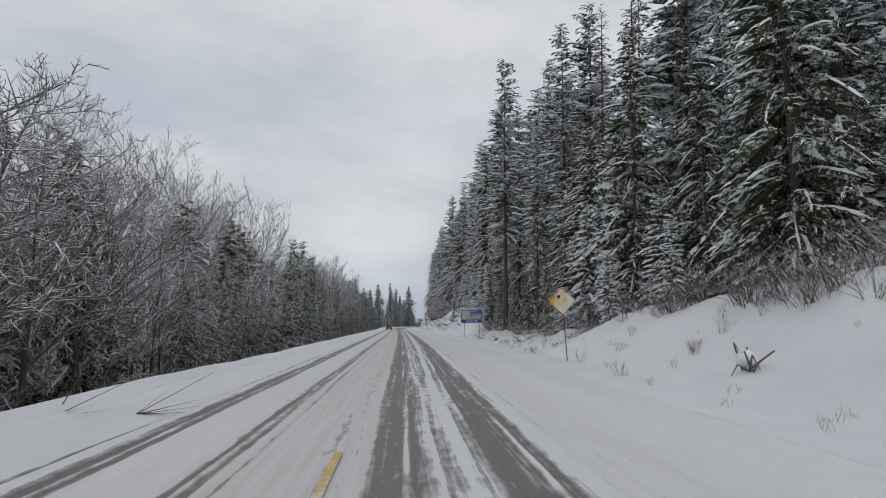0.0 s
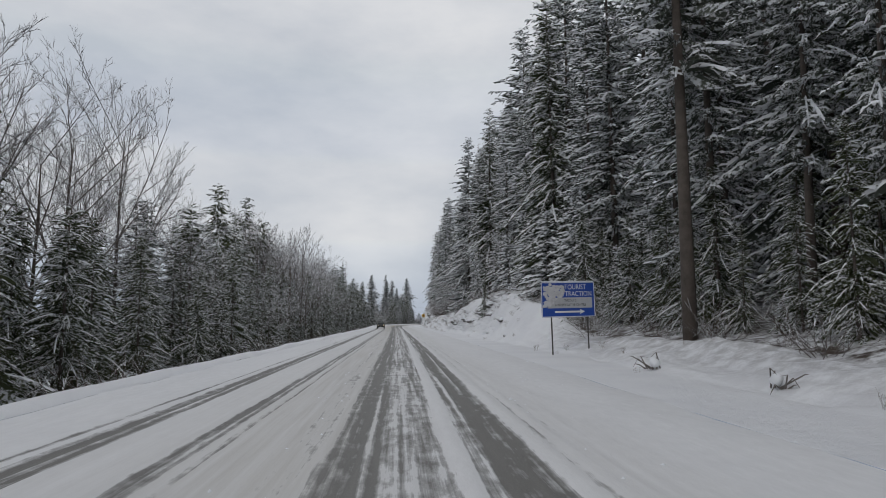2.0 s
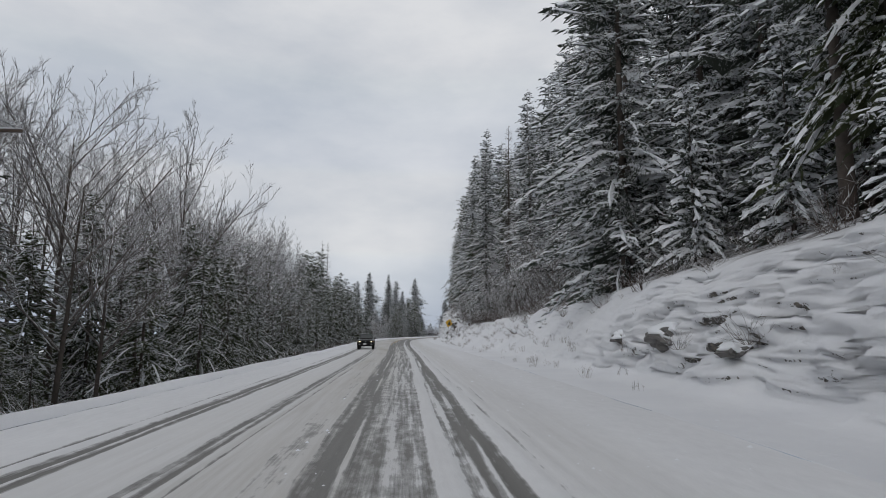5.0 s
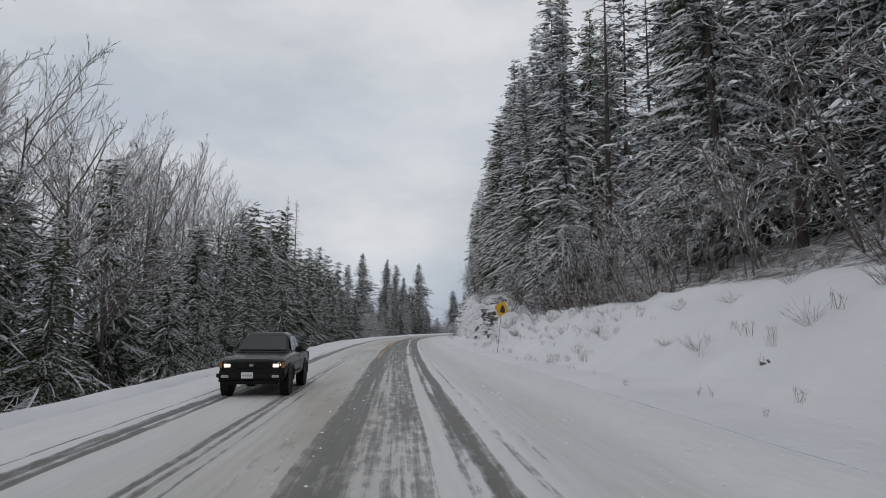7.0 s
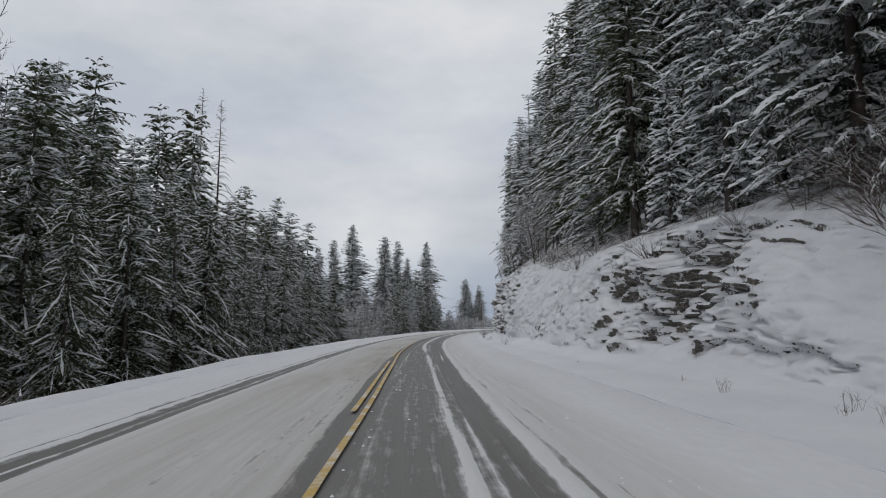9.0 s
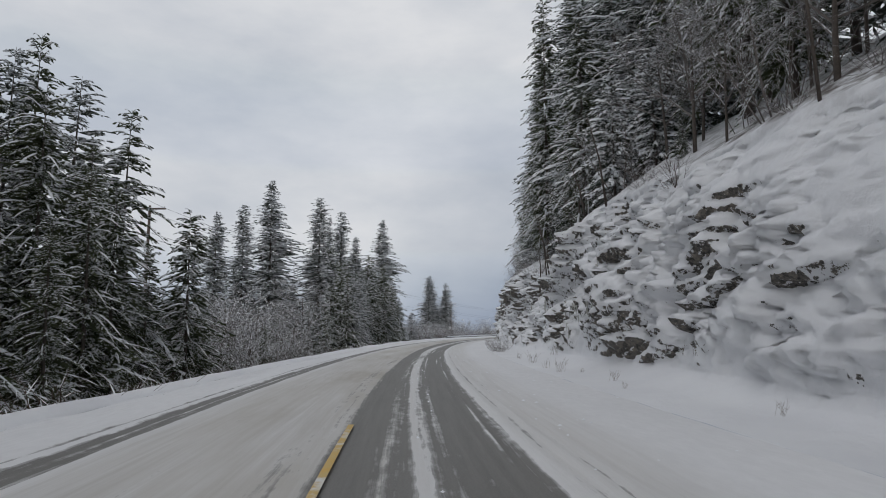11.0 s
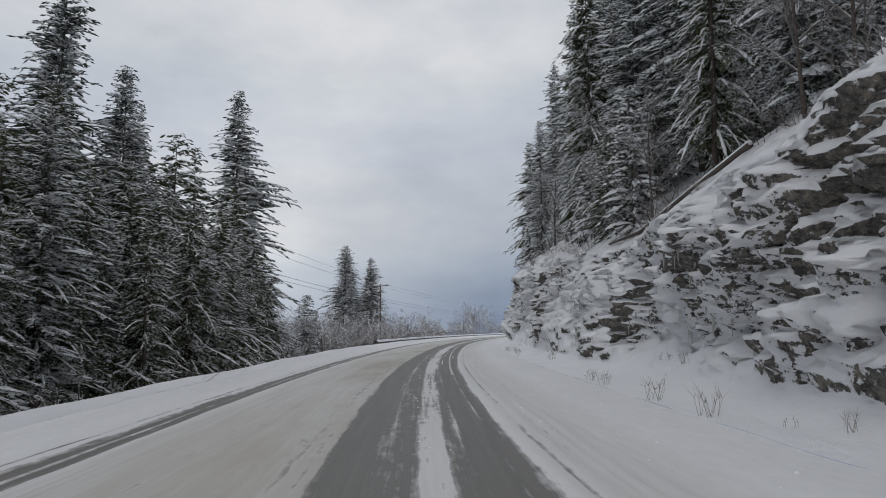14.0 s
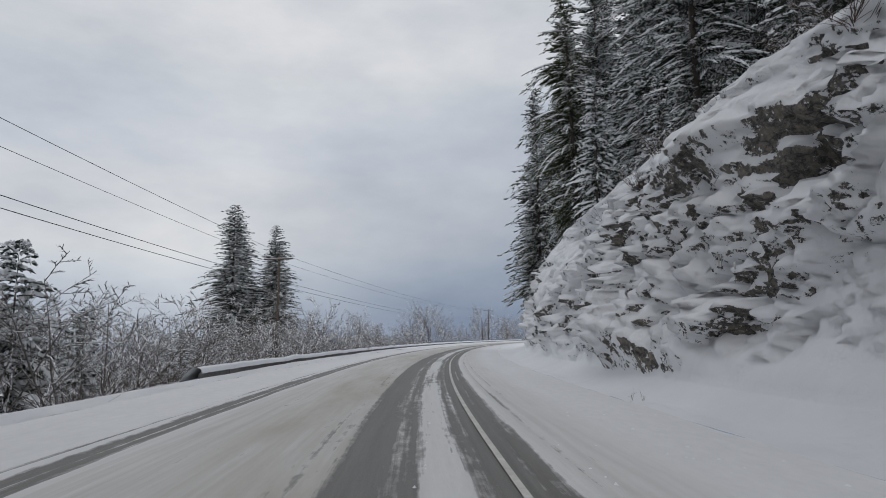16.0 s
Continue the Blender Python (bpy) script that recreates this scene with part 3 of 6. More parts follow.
def build_ground():
    ss = []
    s = -60.0
    while s < 900:
        ss.append(s)
        s += 0.5 if s < 236 else 0.30 if s < 300 else 0.18 if s < 432 else 0.26 if s < 470 else 5.0
    lefts = [-900, -600, -420, -300, -220, -160, -120, -90, -70, -55, -44, -36, -30, -26, -22.5, -19.5, -17, -15, -13.5, -12.2, -11.2, -10.4, -9.8, -9.3, -8.9, -8.5, -8.1, -7.8, -7.5, -7.25, -7.0]
    nv = 88
    rights = [0.6, 1.4, 2.4, 3.6, 5, 7, 9.5, 13, 18, 25, 34, 46, 64, 90, 130, 180]

    def strip(rows, name, cuts=None):
        n = len(rows[0])
        verts = [p for r in rows for p, _ in r]
        lit = [q for r in rows for _, q in r]
        faces = []
        for i in range(len(rows) - 1):
            for j in range(n - 1):
                a = i * n + j
                faces.append((a, a + 1, a + n + 1, a + n))
        me = mesh_of(name, verts, faces, M_BANK, True)
        me.attributes.new("litter", "FLOAT", "POINT").data.foreach_set("value", lit)
        me.attributes.new("cut", "FLOAT", "POINT").data.foreach_set("value", cuts or [0.0] * len(verts))
        return me

    rows = []
    for s in ss:
        row = []
        for base in lefts:
            u = base + (verge(s) + 7.0) * max(0.0, 1 + (base + 7.0) / 40)
            woods = min(1, max(0, (verge(s) - 1.1 - u) / 0.9)) * (0.9 if u > -80 else 0.2)
            row.append((tuple(at(s, u, left_at(s, u) if base < -7.0 else 0.145 + 0.05 * fbm(base * 0.7, s * 0.3, 9.0))), woods))
        rows.append(row)
    left = strip(rows, "ground_left")
    rows, cuts = [], []
    for s in ss:
        row = []
        toe, crest, h, slope, rock = bank_at(s)
        for k in range(6):
            u = 6.4 + (toe - 6.4) * k / 6
            z = 0.045 + 0.05 + 0.03 * fbm(u * 0.8, s * 0.3, 7.0) + 0.025 * k / 6
            row.append((tuple(at(s, u, z)), 0.0))
            cuts.append(0.0)
        for k in range(nv + 1):
            v = k / nv
            u, z = bank_point(s, v)
            low = max(0, 1 - h / 2.2)
            cuts.append(glide(s, ((100, 1.0), (160, 0.9), (244, 0.9), (252, 1.25), (262, 1.0), (275, 0.7), (300, 0.55), (324, 0.7), (336, 1.1), (352, 1.05), (366, 0.75), (386, 0.65), (398, 0.55), (412, 0.5))) * max(0.0, rock - 0.25) / 0.75 * min(1, max(0, (v - 0.10) * 14)) * min(1, (1.0 - v) * 7))
            row.append((tuple(at(s, u, z)), 0.75 * low * min(1, v * 1.4) + 0.9 * max(0, v - 0.88) * 8 * (1 - rock)))
        for d in rights:
            u = crest + d
            u0, z0 = bank_point(s, 1.0)
            z = z0 + right_far(s, u) - right_far(s, crest)
            row.append((tuple(at(s, u, z)), 0.9 if rock < 0.85 else 0.45))
            cuts.append(0.0)
        rows.append(row)
    right = strip(rows, "ground_right", cuts)
    tagged(new("ground", right), "snow-covered roadside bank and rock cut rising to the woods", "bank", kind="structure")
    tagged(new("ground_valley", left), "snowy verge falling away to the wooded valley floor", "ground", kind="structure")


build_ground()


def ground_z(s, u):
    if u <= -5.2:
        return left_at(s, u)
    toe, crest, h, slope, rock = bank_at(s)
    if u < toe:
        return 0.1
    if u > crest:
        return bank_point(s, 1.0)[1] + right_far(s, u) - right_far(s, crest)
    return bank_point(s, (u - toe) / (crest - toe))[1]


# ---- trees ----


def build_conifer(rng, name, height, radius, step, per, snowy, kind, bare_below=0.10, blade=1.0, trunk_seen=0.0, blunt=0.62, heavy=1.0):
    """A conifer: tapered trunk, uneven whorls of boughs with hanging twigs, snow lying along boughs and twigs.
    kind 0 spruce, 1 cedar, 2 leafless larch. blunt: how soon the crown widens. heavy: depth of the snow."""
    root = new(name)
    tv, tf = [], []
    lean = Vector((rng.uniform(-1, 1), rng.uniform(-1, 1), 0)) * 0.012 * height
    pts = [Vector((0, 0, -0.8)) + (Vector((0, 0, 1)) * (height + 0.8) + lean) * k / 7 for k in range(8)]
    r0 = 0.009 * height + 0.03
    tube(tv, tf, pts, [r0 * (1 - 0.97 * k / 7) for k in range(8)], 7)
    cv, cf, sv, sf = [], [], [], []
    z = height * bare_below
    lop, seed = rng.uniform(0, 6.28), rng.uniform(0, 90)
    while z < height * 0.995:
        f = z / height
        envelope = (1 - f) ** blunt * min(1.0, 0.72 + 1.4 * max(0, f - bare_below))
        gap = step * (0.60 + 0.6 * (1 - f)) * rng.uniform(0.7, 1.35)
        n = max(4, int(per + 1.2 * (1 - f) + rng.uniform(-0.8, 0.8)))
        a0 = rng.uniform(0, 6.28)
        for k in range(n):
            if rng.random() < (0.3 if kind == 2 else 0.08):
                continue
            a = a0 + 6.283 * k / n + rng.uniform(-0.5, 0.5)
            zz = z + rng.uniform(-0.7, 0.7) * gap
            # sides and heights where the tree has been crowded or broken
            ragged = 0.92 + 0.70 * noise.noise(Vector((zz * 0.33, 0.9 * math.cos(a) + seed, 0.9 * math.sin(a))))
            L = 1.15 * radius * envelope * max(0.35, ragged) * rng.uniform(0.66, 1.16) * (1 + 0.15 * math.cos(a - lop)) + 0.15
            if rng.random() < 0.05 and f < 0.8:
                L *= 1.3
            rise = (0.14 if kind == 0 else 0.16) + 0.34 * f * f + rng.uniform(-0.08, 0.10)
            sag = (0.36 if kind == 0 else 0.62) * rng.uniform(0.5, 1.5) + (0.24 * (1 - f) if kind != 2 else 0)
            if f > 0.90:
                rise, sag = 0.70, 0.40
            out = Vector((math.cos(a), math.sin(a), 0))
            side = Vector((-math.sin(a), math.cos(a), 0))
            axis = pts[0].lerp(pts[-1], (zz + 0.8) / (height + 0.8))
            bend = rng.uniform(-0.22, 0.22) * L

            def along(t):
                return Vector((axis.x, axis.y, zz)) + out * (L * t) + side * (bend * t * t) + Vector((0, 0, L * (rise * t - sag * t * t + 0.16 * max(0, t - 0.65))))

            if kind == 2:
                tube(cv, cf, [along(0), along(0.55), along(1)], [0.035, 0.02, 0.008], 3, False)
            else:
                i = len(cv)
                thick = Vector((0, 0, -0.05 - 0.012 * L))
                cv.extend((tuple(along(0.05)), tuple(along(0.5)), tuple(along(1.0)), tuple(along(0.5) + thick), tuple(along(0.05) + thick * 1.3)))
                cf.extend(((i, i + 1, i + 3, i + 4), (i + 1, i + 2, i + 3)))
            if L > 0.5 and rng.random() < snowy * (1.0 if kind != 2 else 0.8):
                # a rounded ridge of snow along the bough, broken towards the trunk
                t0, t1 = rng.uniform(0.12, 0.45), rng.uniform(0.8, 1.02)
                i0 = len(sv)
                for q in range(5):
                    p = along(t0 + (t1 - t0) * q / 4)
                    w = (0.024 + 0.012 * L) * heavy * (0.3, 1.0, 0.8, 1.1, 0.25)[q] * rng.uniform(0.6, 1.4) * (0.5 if kind == 2 else 1)
                    sv.extend((tuple(p + side * w - Vector((0, 0, 0.4 * w))), tuple(p + Vector((0, 0, 0.02 + 1.1 * w))), tuple(p - side * w - Vector((0, 0, 0.4 * w)))))
                for q in range(4):
                    j = i0 + 3 * q
                    sf.append((j, j + 1, j + 4, j + 3))
                    sf.append((j + 1, j + 2, j + 5, j + 4))
            count = max(2, int(1.5 + L * (2.5 if kind != 2 else 1.6) / blade))
            start = 0.10 + trunk_seen * rng.random()
            for q in range(count + 1):
                t = start + (1 - start) * (q + rng.uniform(-0.35, 0.35)) / count
                t = min(1.0, max(0.08, t))
                p = along(t)
                turn = rng.uniform(-0.25, 0.25) if q == count else (1 if q % 2 else -1) * rng.uniform(0.35, 1.15)
                d = (out * math.cos(turn) + side * math.sin(turn))
                ln = (0.28 + 0.17 * L * (1.12 - 0.62 * t)) * rng.uniform(0.6, 1.45) * blade * (0.7 if kind == 2 else 1)
                drop = (0.16 if kind == 0 else 0.34) + rng.uniform(-0.16, 0.36) + 0.40 * sag * t
                mid = p + d * ln * rng.uniform(0.45, 0.62) - Vector((0, 0, 0.30 * drop * ln))
                tip = p + d * ln - Vector((0, 0, drop * ln))
                cr = Vector((-d.y, d.x, 0))
                if kind == 2:
                    i = len(cv)
                    cv.extend((tuple(p + cr * 0.015), tuple(p - cr * 0.015), tuple(tip)))
                    cf.append((i, i + 1, i + 2))
                    continue
                w = (0.055 + 0.10 * ln) * rng.uniform(0.7, 1.4)
                hang = Vector((0, 0, -w * rng.uniform(0.7, 1.6))) + cr * w * rng.uniform(-0.9, 0.9) + d * 0.3 * w
                i = len(cv)
                cv.extend((tuple(p), tuple(mid), tuple(tip), tuple(mid + hang), tuple(p + hang * 0.7)))
                cf.append((i, i + 1, i + 3, i + 4))
                cf.append((i + 1, i + 2, i + 3))
                # side twigs
                for sgn in ((-1, 1) if rng.random() < 0.5 else (rng.choice((-1, 1)),)):
                    e = (d * rng.uniform(0.4, 0.9) + cr * sgn * rng.uniform(0.5, 1.0)) * ln * rng.uniform(0.28, 0.5)
                    b = p.lerp(mid, rng.uniform(0.4, 1.0))
                    i = len(cv)
                    cv.extend((tuple(b), tuple(b + e - Vector((0, 0, rng.uniform(0.1, 0.45) * ln * 0.5))), tuple(b + d * 0.10 * ln + hang * rng.uniform(0.5, 1.0))))
                    cf.append((i, i + 1, i + 2))
                if rng.random() < snowy * (0.25 + 0.55 * t):
                    # snow along the top of the side branch
                    h = (0.022 + 0.050 * ln) * heavy * rng.uniform(0.6, 1.4)
                    up = Vector((0, 0, h)) + cr * h * rng.uniform(-0.8, 0.8)
                    st = mid.lerp(tip, rng.uniform(0.35, 1.0))
                    low = Vector((0, 0, 0.25 * h))
                    i = len(sv)
                    sv.extend((tuple(p + up * 0.4), tuple(mid + up), tuple(st + up * 0.3), tuple(mid - low + cr * 0.5 * h), tuple(p - low)))
                    sf.append((i, i + 1, i + 3, i + 4))
                    sf.append((i + 1, i + 2, i + 3))
            if kind != 2 and L > 0.8:
                # the dense inner twigs of the bough, hanging below it
                for q in range(2):
                    p, w = along(rng.uniform(0.0, 0.15)), 0.045 * L
                    tip = along(rng.uniform(0.45, 0.8)) + side * rng.uniform(-0.25, 0.25) * L - Vector((0, 0, rng.uniform(0.08, 0.25) * L))
                    mid = p.lerp(tip, 0.5) - Vector((0, 0, 0.06 * L))
                    b = len(cv)
                    cv.extend((tuple(p), tuple(mid + side * w), tuple(tip), tuple(mid - side * w - Vector((0, 0, 0.07 * L)))))
                    cf.extend(((b, b + 1, b + 2), (b, b + 2, b + 3)))
        z += gap
    piece("trunk", tv, tf, M_BARK, root, smooth=True)
    tagged(piece("crown", cv, cf, M_CEDAR if kind == 1 else M_NEEDLE if kind == 0 else M_TWIG, root), kind="stuff")
    tagged(piece("snow", sv, sf, M_SNOW, root, "fresh snow lying on the sprays"), kind="stuff")
    return root


def build_bare_tree(rng, name, height, spread, upright=0.5, stems=1, kids=(11, 6, 5, 4), depth=4):
    """A leafless broadleaf: trunk, limbs and fine twigs with snow along their upper sides."""
    root = new(name)
    tv, tf, bv, bf, sv, sf = [], [], [], [], [], []

    def grow(p, d, length, r, level):
        if level == depth:
            q = p + (d + Vector((rng.uniform(-1, 1), rng.uniform(-1, 1), rng.uniform(-0.3, 1))) * 0.3).normalized() * length
            cr = Vector((rng.uniform(-1, 1), rng.uniform(-1, 1), rng.uniform(-1, 1))).cross(d).normalized() * (0.011 if depth == 4 else 0.012)
            i = len(bv)
            bv.extend((tuple(p + cr), tuple(p - cr), tuple(q)))
            bf.append((i, i + 1, i + 2))
            if rng.random() < 0.75:
                i = len(sv)
                up = Vector((0, 0, 0.02))
                sv.extend((tuple(p + cr * 1.5 + up), tuple(p - cr * 1.5 + up), tuple(p.lerp(q, 0.9) + up)))
                sf.append((i, i + 1, i + 2))
            return
        n = 4 if level < 2 else 2 if level < 3 else 1
        pts, rad = [p], [r]
        for k in range(n):
            d = (d + Vector((rng.uniform(-1, 1), rng.uniform(-1, 1), rng.uniform(-0.35, 1.15) * upright)) * (0.035 if stems == 1 else 0.10, 0.08 if stems == 1 else 0.16, 0.14, 0.22)[level]).normalized()
            p = p + d * (length / n)
            pts.append(p)
            rad.append(r * (1 - (0.62 if level else 0.78) * (k + 1) / n))
        if level == 0:
            tube(tv, tf, pts, rad, 7)
        else:
            tube(bv, bf, pts, rad, 4 if level < 2 else 3, False)
        if level >= 1:
            for a, b2, r1, r2 in zip(pts, pts[1:], rad, rad[1:]):
                dd = (b2 - a)
                flat = math.hypot(dd.x, dd.y) / max(1e-6, dd.length)
                if rng.random() < flat * 1.6:
                    cr = Vector((-dd.y, dd.x, 0))
                    cr = cr.normalized() * max(r1 * 1.0, 0.024) if cr.length > 1e-6 else Vector((r1, 0, 0))
                    i = len(sv)
                    u1, u2 = Vector((0, 0, r1 + 0.014)), Vector((0, 0, r2 + 0.014))
                    sv.extend((tuple(a + cr + u1 * 0.5), tuple(b2 + u2), tuple(a + u1), tuple(a - cr + u1 * 0.5)))
                    sf.extend(((i, i + 1, i + 2), (i + 2, i + 1, i + 3)))
        if level >= depth:
            return
        m = kids[min(level, 3)]
        for k in range(m):
            t = (0.30 if level == 0 else 0.22) + (0.70 if level == 0 else 0.78) * (k + rng.uniform(0.1, 0.9)) / m
            j = min(n - 1, int(t * n))
            q = pts[j].lerp(pts[j + 1], t * n - j)
            a = rng.uniform(0, 6.283)
            out = d.orthogonal().normalized()
            out.rotate(Matrix.Rotation(a, 3, d))
            dd = (d * (0.60 if level == 0 else 0.66) + out * ((0.62 if level == 0 else 0.50) + 0.25 * rng.random()) * spread + Vector((0, 0, 0.22 * upright))).normalized()
            grow(q, dd, length * ((rng.uniform(0.44, 0.66) if stems == 1 else rng.uniform(0.26, 0.40)) if level == 0 else rng.uniform(0.36, 0.54)) * (1.2 - 0.5 * t), max(0.010, rad[j] * 0.55), level + 1)

    for k in range(stems):
        ang = 6.283 * k / max(1, stems) + rng.random()
        off = Vector((math.cos(ang), math.sin(ang), 0)) * (0.0 if stems == 1 else rng.uniform(0.2, 0.6))
        grow(Vector((0, 0, -0.6)) + off, (Vector((0, 0, 1)) + off * rng.uniform(0.4, 1.3)).normalized(), height * (0.62 if stems == 1 else rng.uniform(0.6, 0.8)), 0.006 * height + (0.05 if stems == 1 else -0.015), 0)
    piece("trunk", tv, tf, M_BARK if stems == 1 else M_TWIG, root, smooth=True)
    tagged(piece("branchwork", bv, bf, M_TWIG if stems < 5 else M_BRUSH, root), kind="stuff")
    tagged(piece("snow", sv, sf, M_SNOW, root, "thin snow along the upper side of the twigs"), kind="stuff")
    return root


def build_shrub(rng, name, height, stems, spread, brush=True, snowy=0.6):
    root = new(name)
    bv, bf, sv, sf = [], [], [], []
    for k in range(stems):
        a = rng.uniform(0, 6.283)
        p = Vector((math.cos(a), math.sin(a), 0)) * rng.uniform(0, 0.45 * spread) + Vector((0, 0, -0.15))
        d = Vector((math.cos(a) * spread * rng.uniform(0.1, 0.9), math.sin(a) * spread * rng.uniform(0.1, 0.9), 1)).normalized()
        L = height * rng.uniform(0.55, 1.1)
        pts = [p]
        for q in range(3):
            d = (d + Vector((rng.uniform(-1, 1), rng.uniform(-1, 1), rng.uniform(-1.0, 0.25))) * 0.26).normalized()
            pts.append(pts[-1] + d * L / 3)
        r = 0.006 + 0.0025 * height
        tube(bv, bf, pts, [r, r * 0.75, r * 0.5, r * 0.2], 3, False)
        for q in range(6):
            j = rng.randint(1, 2)
            w = (d + Vector((rng.uniform(-1, 1), rng.uniform(-1, 1), rng.uniform(-0.5, 0.8)))).normalized()
            b = pts[j] + w * L * rng.uniform(0.15, 0.38)
            cr = Vector((-w.y, w.x, 0.3)) * r * 0.9
            i = len(bv)
            bv.extend((tuple(pts[j] + cr), tuple(pts[j] - cr), tuple(b)))
            bf.append((i, i + 1, i + 2))
            if rng.random() < snowy:
                i = len(sv)
                cr = Vector((-w.y, w.x, 0)) * (r * 1.0 + 0.006)
                up = Vector((0, 0, r * 0.5 + 0.014))
                sv.extend((tuple(pts[j] + cr + up), tuple(pts[j] - cr + up), tuple(b + up)))
                sf.append((i, i + 1, i + 2))
    tagged(piece("twigwork", bv, bf, M_BRUSH if brush else M_TWIG, root), kind="stuff")
    if sf:
        tagged(piece("snow", sv, sf, M_SNOW, root, "snow on the twigs"), kind="stuff")
    return root


PLANTED = []


def plant(protos, k, x, y, z, scale, turn, wide=1.0, lean=0.0, label=None):
    """Stands a copy of one of the grown trees at a place. The first use moves the grown one itself."""
    m = pose(x, y, z, lean, 0, turn) @ Matrix.Diagonal((scale * wide, scale * wide, scale, 1))
    src = protos[k % len(protos)]
    if src.name not in PLANTED:
        PLANTED.append(src.name)
        ob = src
    else:
        ob = copy_thing(src, Matrix())
    ob.matrix_basis = m
    if label:
        tagged(ob, label)
    return ob


def grove(protos, label, category, group):
    for p in protos:
        tagged(p, label, category, group)
    return protos


def tall_of(root):
    return max(v.co.z for o in root.children for v in o.data.vertices)


G = random.Random(11)
SPRUCE = grove([build_conifer(G, "spruce_tree", 30, 4.6, 0.58, 5.4, 0.85, 0, 0.05, 0.92, heavy=1.25), build_conifer(G, "spruce_tree", 30, 4.0, 0.60, 5.2, 0.80, 1, 0.12, 0.92, 0.2, blunt=0.56, heavy=1.5), build_conifer(G, "spruce_tree", 30, 4.8, 0.60, 5.4, 0.85, 0, 0.04, 0.95, blunt=0.7, heavy=1.2), build_conifer(G, "spruce_tree", 30, 4.2, 0.60, 5.0, 0.9, 0, 0.07, 0.95, 0.1, heavy=1.3)],
               "tall dark green spruce with snow on its drooping boughs", "spruce tree", "roadside spruces")
DENSE = grove([build_conifer(G, "spruce_tree", 30, 5.2, 0.44, 6.2, 0.66, 0, 0.03, 0.85, blunt=0.72), build_conifer(G, "spruce_tree", 30, 4.8, 0.44, 6.0, 0.60, 0, 0.02, 0.85, blunt=0.66)],
              "tall dense spruce with snow on its spreading boughs", "spruce tree", "roadside spruces")
CEDAR = grove([build_conifer(G, "cedar_tree", 16, 3.6, 0.56, 5.0, 0.74, 1, 0.02, 0.72, blunt=0.58, heavy=0.8), build_conifer(G, "cedar_tree", 16, 3.1, 0.56, 5.0, 0.78, 1, 0.02, 0.72, blunt=0.64, heavy=0.85)],
              "green cedar with hanging sprays dusted with snow", "cedar tree", "roadside cedars")
FARCON = grove([build_conifer(G, "conifer", 30, 5.0, 0.90, 4.8, 0.80, 0, 0.04, 1.45, heavy=1.3), build_conifer(G, "conifer", 30, 4.4, 0.90, 4.8, 0.88, 0, 0.08, 1.45, heavy=1.4), build_conifer(G, "conifer", 30, 4.2, 0.95, 4.6, 0.75, 0, 0.10, 1.45, heavy=1.3)],
               "dark conifer standing deeper in the snowy wood", "conifer tree", "conifers in the wood")
SAPLING = grove([build_conifer(G, "young_fir", 7, 1.7, 0.30, 5.0, 1.0, 0, 0.03, 0.7, heavy=2.2), build_conifer(G, "young_fir", 7, 1.45, 0.30, 5.0, 1.0, 0, 0.03, 0.7, heavy=2.0)],
                "young fir heavily laden with fresh snow", "fir sapling", "young firs")
STEM = grove([build_conifer(G, "spruce_tree", 30, 3.4, 0.62, 5.0, 0.75, 0, 0.34, 0.95, 0.25, blunt=0.5, heavy=1.2), build_conifer(G, "spruce_tree", 30, 3.8, 0.64, 5.0, 0.80, 0, 0.26, 0.95, 0.3, blunt=0.55, heavy=1.3)],
             "tall spruce with a bare lower trunk and snowy boughs above", "spruce tree", "roadside spruces")
LARCH = grove([build_conifer(G, "larch", 32, 3.2, 0.50, 4.8, 0.80, 2, 0.12, 0.9, heavy=1.6), build_conifer(G, "larch", 32, 3.8, 0.55, 4.6, 0.85, 2, 0.18, 0.9, heavy=1.6)], "leafless larch with thin frosted branches", "larch tree", "larches")
COTTON = grove([build_bare_tree(G, "cottonwood", 22, 0.90, 0.75), build_bare_tree(G, "cottonwood", 22, 1.0, 0.65), build_bare_tree(G, "cottonwood", 22, 0.84, 0.85)],
               "tall leafless cottonwood with frosted twigs", "bare tree", "cottonwoods")
BIRCH = grove([build_bare_tree(G, "birch", 15, 1.05, 0.35, 1, (16, 6, 4, 3)), build_bare_tree(G, "birch", 15, 1.2, 0.25, 1, (15, 6, 4, 3))], "slender leafless birch with snow on its fine twigs", "bare tree", "birches")
ALDER = grove([build_bare_tree(G, "alder", 9, 0.95, 0.55, 4, (6, 5, 5), 3), build_bare_tree(G, "alder", 9, 1.1, 0.40, 4, (6, 5, 5), 3), build_bare_tree(G, "alder", 9, 1.0, 0.3, 5, (5, 5, 5), 3)], "low leafless alder with snowy twigs", "alder", "roadside alders")
SHRUB = grove([build_shrub(G, "shrub", 2.2, 26, 1.3), build_shrub(G, "shrub", 2.0, 24, 1.6), build_shrub(G, "shrub", 1.8, 30, 1.1)], "reddish brown leafless brush dusted with snow", "shrub", "brush below the verge")
BUSH = grove([build_shrub(G, "bush", 2.6, 26, 1.5, False, 0.8), build_shrub(G, "bush", 2.4, 30, 1.2, True, 0.6)], "tangled leafless bush with snow on its twigs", "bush", "bushes on the bank")


